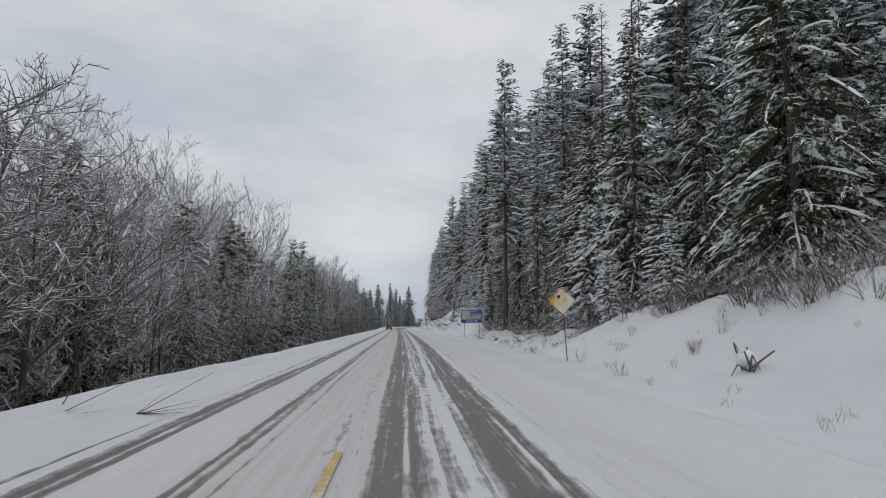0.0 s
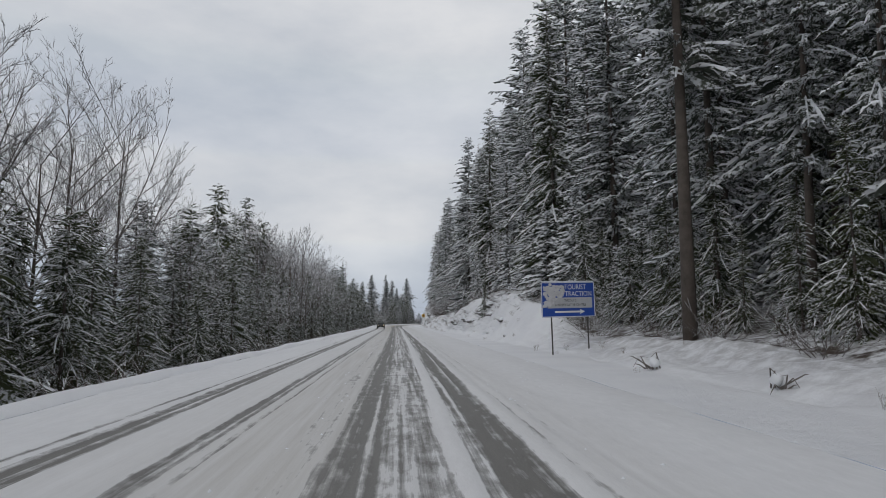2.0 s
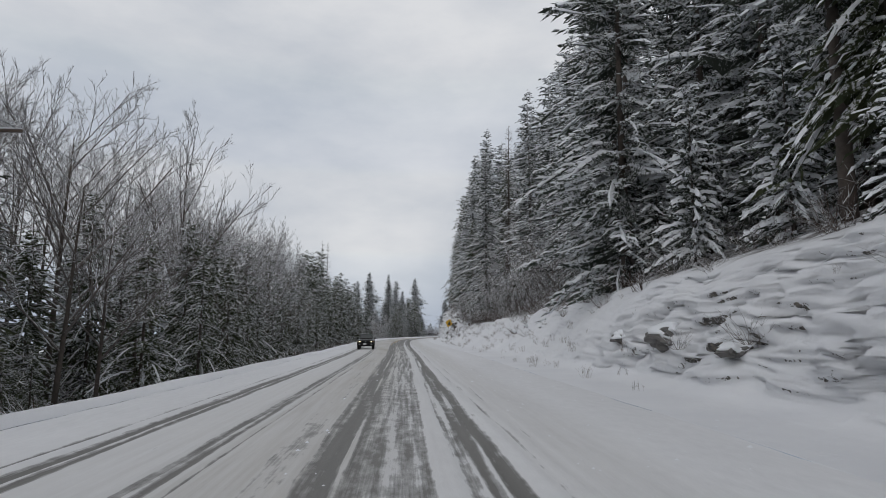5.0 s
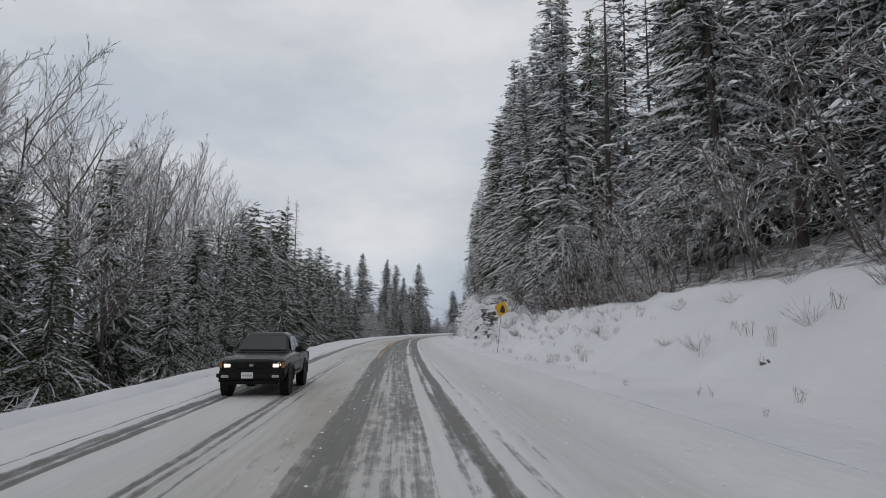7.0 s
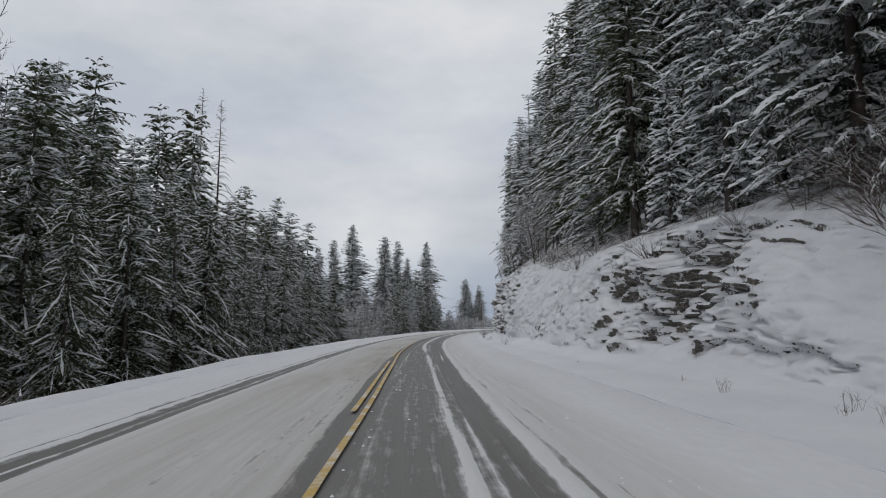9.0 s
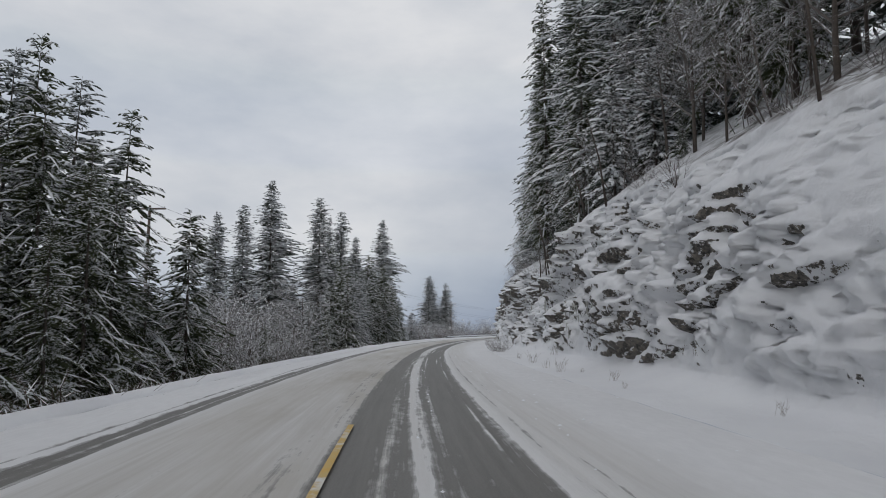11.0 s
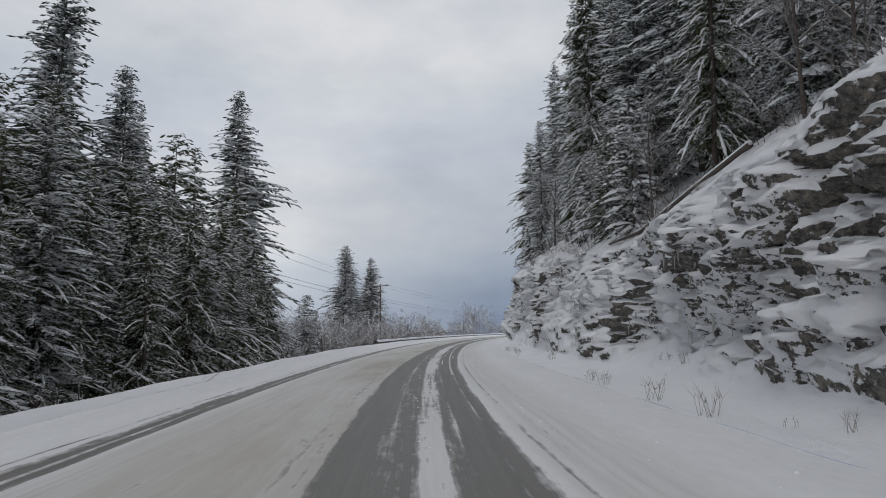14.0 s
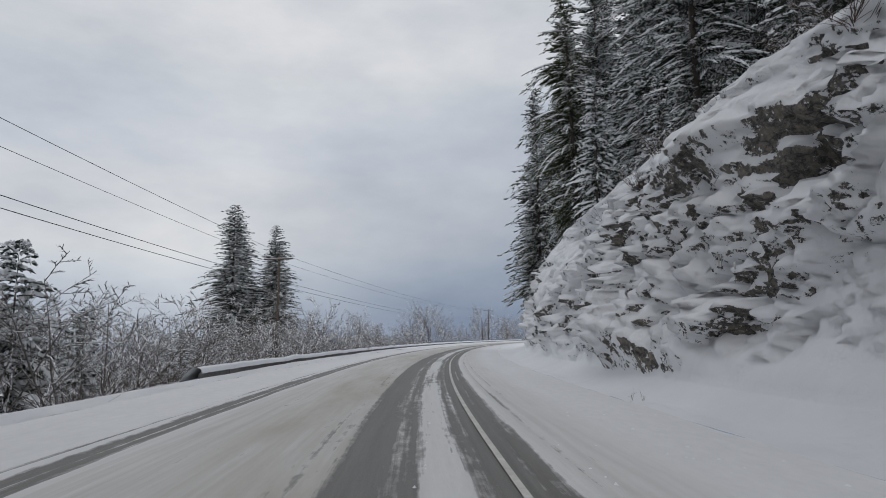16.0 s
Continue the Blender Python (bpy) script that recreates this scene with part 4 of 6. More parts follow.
for kind in (COTTON, BIRCH, ALDER, SHRUB, BUSH):
    # brought to one height each, so that heights can be given outright
    for p in kind:
        k = {"cottonwood": 23.0, "birch": 15.0, "alder": 9.0, "shrub": 2.0, "bush": 2.4}[p.name.split(".")[0]] / tall_of(p)
        for o in p.children:
            o.data.transform(Matrix.Scale(k, 4))
NEARFIR = grove([build_conifer(G, "spruce_tree", 30, 4.1, 0.54, 5.6, 0.85, 0, 0.06, 0.70, heavy=1.3), build_conifer(G, "spruce_tree", 30, 4.2, 0.56, 5.4, 0.75, 1, 0.10, 0.74, 0.15, blunt=0.55, heavy=1.5)],
                "tall dark green spruce with snow on its drooping boughs", "spruce tree", "roadside spruces")


def plant_su(protos, k, s, u, height, base_height, wide=1.0, sink=0.3, **kw):
    if 136 < s < 160 and -17 < u < -10:
        height = min(height, 4.0)
    if protos is not ALDER and height > 6 and 421 < s < 446 and -30 < u < 0:
        height = 3 + 0.15 * height
    p = at(s, u)
    return plant(protos, k, p.x, p.y, ground_z(s, u) - sink, height / base_height, G.uniform(0, 360), wide, G.uniform(-1.5, 1.5), **kw)


def plant_xy(protos, k, x, y, top, base_height, wide=1.0, **kw):
    """A tree whose top is known."""
    s, u = station(x, y)
    z = ground_z(s, u) - 0.3
    return plant(protos, k, x, y, z, (top - z) / base_height, G.uniform(0, 360), wide, **kw)


# trees with a known place
for k, (x, y, top, w) in enumerate([(12.6, 76.7, 35, 0.95), (14.3, 146.3, 34.3, 0.85), (13.4, 166, 35.4, 0.95), (12.9, 257.7, 28.2, 0.9), (14.1, 235.4, 32, 0.8), (17.0, 338, 33.2, 0.85),
                                    (30.5, 393, 28, 1.0), (59.5, 478.7, 33.5, 1.0), (63.5, 481, 34.5, 1.0)]):
    plant_xy(DENSE if k > 5 else SPRUCE if k else STEM, k, x, y, top, 30, w)
for k, (x, y, top, w) in enumerate([(-13.4, 385.1, 25.5, 1.15), (-6.0, 382.2, 22.2, 1.2), (5.2, 426.5, 26.7, 1.12), (23.5, 503, 20.8, 1.45), (29.2, 504, 18.3, 1.25), (25.0, 505.5, 18.6, 1.35), (30.2, 506.5, 16.0, 1.25), (-3.2, 399.7, 23.4, 1.15), (-0.4, 404.5, 19.5, 1.0), (-18.5, 389.9, 22.3, 1.1), (-21.7, 384.4, 20.1, 1.1), (-7.2, 442.9, 29.9, 0.7)]):
    plant_xy(DENSE, k, x, y, top, 30, w, label="lone spreading spruce with snow on every bough" if k == 2 else None)
for k, (x, y, top, w) in enumerate([(-22, 131.8, 18.8, 0.9), (-23.5, 152, 21, 0.9), (-22, 277.3, 20.3, 1.0), (-22.4, 270.8, 17.6, 1.0), (-22.5, 290, 21.4, 1.0), (-24, 283, 18.5, 1.0), (-20.5, 293.4, 22.6, 0.9), (-18.8, 322.9, 19.6, 0.9), (-19.8, 319.4, 17.2, 0.95), (-21.0, 310, 17.5, 1.0), (-22.6, 86.2, 15.4, 0.9), (-22.6, 142.9, 16.8, 0.9), (-22.1, 157.2, 18.3, 0.9)]):
    plant_xy(CEDAR, k, x, y, top, 16, w)
for k, (x, y, top, w) in enumerate([(-22.2, 104.4, 25.2, 1.0), (-23, 97.5, 23.5, 1.0), (-24.2, 200, 18.8, 1.1), (-25.2, 244.6, 20.2, 1.0), (-24.5, 261, 22, 1.0), (-25.4, 254, 21.5, 1.0), (-26, 205, 19, 1.1), (-26, 160, 20, 1.1), (-28, 172, 21, 1.1), (-24.1, 154.5, 22.6, 0.9), (-25, 128, 19.2, 0.9), (-25.4, 78.2, 22.0, 0.9), (-31.6, 60.3, 24.4, 0.9), (-24.7, 242.0, 21.8, 0.9), (-25.6, 260.7, 24.8, 0.9)]):
    plant_xy(COTTON, k, x, y, top, 23, 0.72 * w)
# the lower part of the cluster past the gap
for k in range(32):
    plant_su(CEDAR if k % 3 else SPRUCE, k, 372 + 1.1 * k, -12.0 - G.uniform(0, 7), G.uniform(8, 14), 16 if k % 3 else 30, G.uniform(1.0, 1.3))
# snowy young firs on the bank
for k, (s, u, t) in enumerate([(105, 13.6, 7.5), (109, 14.2, 9), (112, 13.2, 6), (116, 13.8, 8), (121, 13.0, 6.5), (98, 14.0, 8.5), (131, 13.4, 7), (46, 14.8, 9), (52, 14.5, 7), (36, 15.5, 7)]):
    plant_su(SAPLING, k, s, u, t, 7, G.uniform(0.95, 1.2))
plant_xy(LARCH, 0, 19.8, 132.3, 36, 32)
plant_xy(LARCH, 0, 17.8, 126.5, 31, 32)
plant_xy(LARCH, 0, 24.0, 138, 34, 32)
plant_xy(LARCH, 0, -20.9, 296.3, 25.4, 32, 0.9)
plant_xy(LARCH, 1, -19.8, 298.6, 25.2, 32, 0.9)
plant_xy(SAPLING, 0, 14.1, 40.1, 14.8, 7, 0.8)
plant_xy(SAPLING, 1, 13.4, 30.8, 7.1, 7)
plant_xy(SAPLING, 1, 13.2, 44.5, 10.5, 7, 0.8)
plant_xy(SAPLING, 0, 12.3, 37.5, 6.0, 7)

# right-hand wood: rows along the top of the bank
for row, (off, gap, lo, hi) in enumerate([(1.8, 6.2, 17, 32), (5.4, 6.2, 25, 35), (10.4, 7.0, 27, 37)]):
    s = 24.0 + row * 1.7
    while s < 486:
        toe, crest, h, slope, rock = bank_at(s)
        brushy = row == 0 and 180 < s < 238
        u = crest + off + G.uniform(-0.8, 1.8) + (0.2 if rock > 0.9 else 0)
        hh = G.uniform(lo, hi) * (0.85 if rock > 0.9 else 1.0)
        chance = G.random()
        if brushy:
            for q in range(2):
                plant_su(ALDER, G.randint(0, 5), s + 2.4 * q, u + 2.6 * q, G.uniform(5, 10), 9, G.uniform(1.1, 1.4))
        elif row == 0 and chance < 0.35:
            plant_su(SAPLING, G.randint(0, 5), s, u - 0.5, G.uniform(4, 9), 7, G.uniform(0.8, 1.0))
        elif row == 0 and s < 62:
            plant_su(CEDAR, G.randint(0, 5), s, u, 0.62 * hh, 16, G.uniform(0.85, 1.05))
        elif row == 0 and 62 < s < 100:
            plant_su(STEM, G.randint(0, 5), s, u + 0.8, max(hh, 22), 30, G.uniform(0.7, 0.9))
        elif row == 0 and chance < 0.48:
            plant_su(BIRCH, G.randint(0, 5), s, u, G.uniform(7, 13), 15, G.uniform(0.9, 1.2))
        elif row < 2 and chance > 0.88 and s < 400:
            plant_su(LARCH, G.randint(0, 5), s, u + 1.0, max(hh, 24), 32, G.uniform(0.9, 1.1))
        elif row < 2 and chance > (0.66 if 90 < s < 280 else 1.0):
            plant_su(STEM, G.randint(0, 5), s, u + 0.6, max(hh, 24), 30, G.uniform(0.85, 1.1))
        elif row < 2:
            plant_su(SPRUCE if row else NEARFIR, G.randint(0, 5), s, u, hh, 30, G.uniform(0.80, 1.08))
        else:
            plant_su(FARCON, G.randint(0, 5), s, u, hh, 30, G.uniform(0.8, 1.05))
        s += gap * G.uniform(0.65, 1.45)
s = 20.0
while s < 486:
    plant_su(FARCON, G.randint(0, 5), s, bank_at(s)[1] + 16 + G.uniform(-3, 3), G.uniform(24, 34), 30, G.uniform(1.0, 1.3))
    s += 15 * G.uniform(0.7, 1.3)

# left-hand wood
for row, (off, gap) in enumerate(((-13.5, 3.7), (-17.5, 4.5))):
    s = -12.0
    while s < 428:
        bare_zone = s < 70 or 175 < s < 245
        if 328 < s < 372:
            if G.random() < 0.5:
                plant_su(CEDAR, G.randint(0, 5), s, off - G.uniform(0, 4), G.uniform(4, 7.5), 16, G.uniform(1.0, 1.3))
            else:
                plant_su(ALDER, G.randint(0, 5), s, off - G.uniform(0, 4), G.uniform(3.5, 6), 9, G.uniform(0.9, 1.3))
            plant_su(BIRCH if row else ALDER, G.randint(0, 5), s + 1.5, off - G.uniform(4, 10), G.uniform(6, 10), 15 if row else 9, G.uniform(1.0, 1.3))
        elif 158 < s < 208 and G.random() < 0.30:
            plant_su(COTTON, G.randint(0, 5), s, off - 2 - G.uniform(0, 4), G.uniform(13, 20), 23, G.uniform(0.95, 1.2))
        elif G.random() < (0.42 if s < 62 else 0.90 if bare_zone else 0.95):
            tall = G.uniform(6.5, 11) if row == 0 else G.uniform(10, 16)
            plant_su(CEDAR, G.randint(0, 5), s, off - G.uniform(0, 2.5), tall if s < 262 else tall * 1.3, 16, G.uniform(0.90, 1.25))
        else:
            plant_su(BIRCH, G.randint(0, 5), s, off - G.uniform(0, 2.5), G.uniform(9, 15), 15, G.uniform(0.9, 1.2))
            if s < 62:
                plant_su(ALDER, G.randint(0, 5), s + 1.5, off - G.uniform(-1, 1.5), G.uniform(5, 8), 9, G.uniform(0.8, 1.0))
        s += gap * G.uniform(0.7, 1.35) * (0.7 if s < 62 else 1.0)
for row, off in enumerate((-22, -28)):
    s = -14.0 + 2 * row
    while s < 425:
        bare_zone = s < 118 or 150 < s < 265
        if 328 < s < 376:
            if row < 2:
                plant_su(ALDER, G.randint(0, 5), s, off + G.uniform(-2.5, 2), G.uniform(6, 9.5), 9, 1.2)
                plant_su(CEDAR, G.randint(0, 5), s + 2, off - 6 + G.uniform(-2.5, 2), G.uniform(6, 9.5), 16, 1.3)
        elif bare_zone and G.random() < 0.85:
            plant_su(COTTON, G.randint(0, 5), s, off + G.uniform(-2.5, 2), G.uniform(19, 25) if s < 118 else G.uniform(20, 26), 23, G.uniform(0.7, 0.95))
        elif s > 374:
            if s < 410:
                plant_su(DENSE, G.randint(0, 7), s, off + 3 + G.uniform(-2.5, 2), G.uniform(13, 19), 30, G.uniform(1.15, 1.5))
        else:
            plant_su(FARCON, G.randint(0, 5), s, off + G.uniform(-2.5, 2), G.uniform(13, 18) if s < 262 else G.uniform(17, 22) if s < 330 else G.uniform(18, 26), 30, G.uniform(0.95, 1.3))
        s += G.uniform(4.0, 6.6) + row * 0.7
for lo, hi in ((62, 118), (150, 262)):
    s = lo
    while s < hi:
        plant_su(FARCON, G.randint(0, 5), s, -20.5 - G.uniform(0, 5), G.uniform(8, 13), 30, G.uniform(1.3, 1.7))
        s += G.uniform(3.5, 6.5)
# open ground beyond the wood
for k in range(95):
    s, u = G.uniform(450, 720), -11.5 - 50 * G.random() ** 1.8
    if abs(s - 497) < 14 and u < -22:
        continue
    if G.random() < 0.8:
        plant_su(ALDER, k, s, u, G.uniform(5, 10), 9, 1.2)
    else:
        plant_su(COTTON, k, s, u - 10, G.uniform(9, 15), 23, 1.2)
for k in range(26):
    plant_su(COTTON, k, G.uniform(555, 690), -11 - 30 * G.random() ** 1.5, G.uniform(9, 17), 23, G.uniform(0.8, 1.1))
for k in range(54):
    plant_su(ALDER, k, 434 + 1.3 * k, -13.0 - G.uniform(0, 17), G.uniform(6.5, 9.5), 9, 1.3)
p = at(438.5, -17.0)
plant_xy(SAPLING, 0, p.x, p.y, 6.2, 7, 1.0)
for k, (s, u, t) in enumerate([(447, -19, 7.0), (456, -17, 6.0), (470, -15, 5.0)]):
    plant_su(SAPLING, k + 1, s, u, t, 7, 1.1)
# brush along both edges
s = -8.0
while s < 445:
    plant_su(SHRUB, G.randint(0, 5), s, verge(s) - 2.5 - G.uniform(0, 3.0), G.uniform(1.2, 2.6), 2.0, G.uniform(1.1, 1.7), sink=0.1)
    s += G.uniform(1.0, 1.7)
for k in range(60):
    plant_su(BUSH, k, G.uniform(8, 44), G.uniform(12.0, 17.5), G.uniform(0.8, 2.4), 2.4, 1.2, sink=0.1)
s = 22.0
while s < 440:
    toe, crest, h, slope, rock = bank_at(s)
    plant_su(BUSH, G.randint(0, 5), s, crest + G.uniform(-0.8, 2.2), G.uniform(0.9, 2.2) if rock < 0.8 else G.uniform(0.8, 1.5), 2.4, G.uniform(1.0, 1.5), sink=0.1)
    s += G.uniform(1.6, 3.2) * (0.7 if 175 < s < 240 else 1)
# small growth on the faces of the banks
for k in range(110):
    s = G.choice((G.uniform(100, 165), G.uniform(172, 242), G.uniform(172, 242), G.uniform(20, 60)))
    toe, crest, h, slope, rock = bank_at(s)
    plant_su(BUSH, k, s, toe + (crest - toe) * G.uniform(0.35, 1.0), G.uniform(0.35, 1.0), 2.4, G.uniform(1.0, 1.6), sink=0.1)
for k, (s, u, t) in enumerate([(338.5, 7.2, 2.2), (340.5, 7.1, 1.9), (336.8, 7.0, 1.6)]):
    plant_su(BUSH, k, s, u, t, 2.4, 0.8, sink=0.1)
# the reddish thicket above the falling rock sign
for k in range(34):
    s = G.uniform(212, 252)
    if k % 3:
        plant_su(SHRUB, k, s, bank_at(s)[1] + G.uniform(-1.2, 2.0), G.uniform(1.4, 2.6), 2.0, G.uniform(0.9, 1.3), sink=0.1)
    else:
        plant_su(ALDER, k, s, bank_at(s)[1] + G.uniform(-0.3, 2.5), G.uniform(3.5, 6.0), 9, G.uniform(0.9, 1.2))
# dark young cedars under the edge of the wood
for k in range(36):
    s = 40 + 1.9 * k
    plant_su(CEDAR, k, s, bank_at(s)[1] + G.uniform(0.9, 3.5), G.uniform(4, 8.5), 16, G.uniform(0.8, 1.05))
# saplings, dead stems and brush hanging over the edge of the cut
for k in range(46):
    s = G.uniform(296, 398)
    u = bank_at(s)[1] + G.uniform(0.0, 3.5)
    if k % 3 == 0:
        plant_su(ALDER, k, s, u, G.uniform(3, 6), 9, G.uniform(0.8, 1.1))
    elif k % 3 == 1:
        plant_su(BIRCH, k, s, u + 0.8, G.uniform(5, 9), 15, G.uniform(0.7, 1.0))
    else:
        plant_su(CEDAR if k % 2 else SAPLING, k, s, u + 0.8, G.uniform(3, 7), 16 if k % 2 else 7, G.uniform(0.9, 1.1))
# ---- road markings ----


def build_centre_line():
    verts, faces = [], []
    for off, s0, s1 in ((0.0, 221.0, 296.0), (-0.24, 246.0, 264.0), (-0.24, 268.0, 276.0), (0.0, 2.0, 9.6)):
        s = s0
        row = []
        while s <= s1:
            u = glide(s, ((0, -0.22), (150, -0.45), (205, -0.40), (227, -0.25), (250, 0.07), (258, 0.06), (274, -0.10), (330, -0.10))) + off
            row.append((s, u))
            s += 1.0
        base = len(verts)
        for s, u in row:
            for d in (-0.055, 0.055):
                verts.append(tuple(at(s, u + d, 0.058)))
        for k in range(len(row) - 1):
            a = base + 2 * k
            faces.append((a, a + 1, a + 3, a + 2))
    tagged(piece("centre_line", verts, faces, M_LINE), "worn yellow centre line partly under snow", "road marking", kind="structure")


def line_material():
    m, nt, b = nodes_of("worn_yellow_line")
    v = coords(nt)
    a = noise_node(nt, 1.1, 6, 0.7, v)
    col = ramp(nt, a.outputs["Fac"], [(0.40, (0.66, 0.65, 0.62)), (0.50, (0.56, 0.40, 0.15)), (0.72, (0.64, 0.37, 0.05))])
    nt.links.new(col.outputs[0], b.inputs["Base Color"])
    b.inputs["Roughness"].default_value = 0.7
    return m


def build_edge_line():
    verts, faces = [], []
    n = 0
    s = 386.0
    while s < 560:
        for d in (-0.05, 0.05):
            verts.append(tuple(at(s, EDGE_U + d + 0.03 * fbm(s * 0.05, 1.0, 2.0, 2), 0.034)))
        if n:
            a = 2 * n - 2
            faces.append((a, a + 1, a + 3, a + 2))
        n += 1
        s += 1.0
    tagged(piece("edge_line", verts, faces, M_EDGE), "worn white edge line showing through the wheel track", "road marking", kind="structure")


EDGE_U = 2.23
M_EDGE = plain("worn_white_line", (0.56, 0.55, 0.52), 0.7, spread=0.3, scale=1.5)
M_LINE = line_material()
build_centre_line()
build_edge_line()

# ---- signs ----
M_SIGNYELLOW = plain("sign_yellow", (0.62, 0.36, 0.02), 0.45, spread=0.12, scale=3)
M_SIGNBLACK = plain("sign_black", (0.015, 0.015, 0.015), 0.5)
M_SIGNBLUE = plain("sign_blue", (0.012, 0.06, 0.32), 0.45, spread=0.12, scale=3)
M_SIGNWHITE = plain("sign_white", (0.70, 0.71, 0.73), 0.5, spread=0.06)
M_SIGNGREY = plain("sign_grey", (0.42, 0.43, 0.45), 0.5, spread=0.08)


M_FROST = plain("caked_frost", (0.50, 0.505, 0.53), 0.8, spread=0.22, scale=4, relief=0.02)


def sign_snow_material():
    """Snow blown thinly against a yellow sheet."""
    m, nt, b = nodes_of("snow_blown_yellow")
    v = coords(nt)
    a = noise_node(nt, 2.2, 6, 0.6, v)
    sep = nt.nodes.new("ShaderNodeSeparateXYZ")
    nt.links.new(v, sep.inputs[0])
    f = maths(nt, "ADD", a.outputs["Fac"], maths(nt, "MULTIPLY", sep.outputs["X"], 0.35))
    nt.links.new(ramp(nt, f, [(0.33, (0.60, 0.36, 0.05)), (0.45, (0.66, 0.53, 0.36)), (0.56, (0.68, 0.62, 0.57))]).outputs[0], b.inputs["Base Color"])
    b.inputs["Roughness"].default_value = 0.7
    return m


def flat_plate(name, outline, y0, y1, material, parent, label="", rounded=0.0):
    """A plate in the x-z plane, from y0 (front) to y1 (back)."""
    bm = bmesh.new()
    front = [bm.verts.new((x, y0, z)) for x, z in outline]
    bm.faces.new(front)
    if y1 != y0:
        back = [bm.verts.new((x, y1, z)) for x, z in outline]
        bm.faces.new(list(reversed(back)))
        n = len(outline)
        for k in range(n):
            bm.faces.new((front[k], back[k], back[(k + 1) % n], front[(k + 1) % n]))
    bmesh.ops.recalc_face_normals(bm, faces=bm.faces)
    return part(name, bm, material, parent, label)


def rounded_square(side, r, n=4):
    h = side / 2
    pts = []
    for cx, cz, a0 in ((h - r, h - r, 0), (-h + r, h - r, 90), (-h + r, -h + r, 180), (h - r, -h + r, 270)):
        for k in range(n + 1):
            a = radians(a0 + 90 * k / n)
            pts.append((cx + r * math.cos(a), cz + r * math.sin(a)))
    return pts


def spin(pts, deg):
    c, s = math.cos(radians(deg)), math.sin(radians(deg))
    return [(x * c - z * s, x * s + z * c) for x, z in pts]


def post(parent, x, z0, z1, w=0.06, y=0.05, material=None, dx=0.0):
    verts, faces = [], []
    tube(verts, faces, [(x + dx, y, z0), (x, y, z1)], [w * 0.6, w * 0.6], 4)
    return piece("post", verts, faces, material or M_DARKPOST, parent)


def build_faded_warning():
    root = new("warning_sign")
    z = 2.93
    flat_plate("plate", [(x, q + z) for x, q in spin(rounded_square(0.90, 0.06), 45)], 0.0, 0.012, sign_snow_material(), root, "faded yellow diamond plate plastered with snow")
    rim_out, rim_in = spin(rounded_square(0.87, 0.06), 45), spin(rounded_square(0.83, 0.05), 45)
    bm = bmesh.new()
    a = [bm.verts.new((x, -0.004, q + z)) for x, q in rim_out]
    b = [bm.verts.new((x, -0.004, q + z)) for x, q in rim_in]
    for k in range(len(a)):
        bm.faces.new((a[k], a[(k + 1) % len(a)], b[(k + 1) % len(a)], b[k]))
    part("border", bm, M_SIGNBLACK, root, "thin black border")
    blot = [(-0.13 + 0.07 * math.cos(t) * (1 + 0.3 * math.sin(3 * t)), z + 0.20 + 0.09 * math.sin(t)) for t in [k * 0.5236 for k in range(12)]]
    flat_plate("symbol", blot, -0.005, -0.005, M_SIGNBLACK, root, "black patch of the hidden symbol")
    post(root, 0.02, -0.6, z + 0.35, 0.045)
    root.matrix_basis = pose(7.85, 30.1, 0, 0, -4, -4) @ Matrix.Translation((0, 0, 2.93)) @ Matrix.Diagonal((1.07, 1, 1.07, 1)) @ Matrix.Translation((0, 0, -2.93))
    tagged(root, "yellow diamond warning sign, face half hidden by blown snow", "road sign")


def build_rock_warning():
    root = new("falling_rock_sign")
    z = 3.27
    flat_plate("plate", [(x, q + z) for x, q in spin(rounded_square(0.90, 0.06), 33)], 0.0, 0.012, M_SIGNYELLOW, root, "bright yellow diamond plate")
    hill = spin([(-0.10, -0.26), (0.20, -0.26), (0.34, -0.20), (0.28, 0.02), (0.12, 0.24), (-0.02, 0.30), (-0.06, 0.20)], -8)
    flat_plate("slope_symbol", [(x, q + z) for x, q in hill], -0.005, -0.005, M_SIGNBLACK, root, "black rock face symbol")
    for dx, dz, r in ((-0.17, 0.14, 0.035), (-0.20, 0.02, 0.03), (-0.16, -0.08, 0.032), (-0.22, -0.17, 0.035), (-0.12, -0.2, 0.03)):
        flat_plate("rock_symbol", [(dx + r * math.cos(t), z + dz + r * 0.9 * math.sin(t)) for t in [k * 1.0472 for k in range(6)]], -0.005, -0.005, M_SIGNBLACK, root)
    post(root, 0.0, -0.4, z + 0.3, 0.035)
    root.matrix_basis = pose(7.1, 228.5, 0, 0, 6, -5) @ Matrix.Diagonal((0.85, 0.85, 1, 1))
    tagged(root, "tilted yellow diamond falling rock sign on the bank", "road sign")
    return root


def lettering(body, size, x, z, material, parent, y=-0.006, width=None):
    cu = bpy.data.curves.new("lettering", "FONT")
    cu.body, cu.size, cu.align_x, cu.align_y, cu.fill_mode = body, size, "CENTER", "CENTER", "FRONT"
    tmp = bpy.data.objects.new("lettering", cu)
    me = bpy.data.meshes.new_from_object(tmp)
    bpy.data.objects.remove(tmp)
    xs = [v.co.x for v in me.vertices]
    k = (width / (max(xs) - min(xs))) if width else 1.0
    me.transform(Matrix.Translation((x, y, z)) @ Matrix.Rotation(radians(90), 4, "X") @ Matrix.Diagonal((k, 1, 1, 1)))
    me.materials.append(material)
    ob = new("lettering", me)
    ob.parent = parent
    return tagged(ob, body.lower() + " in capitals")


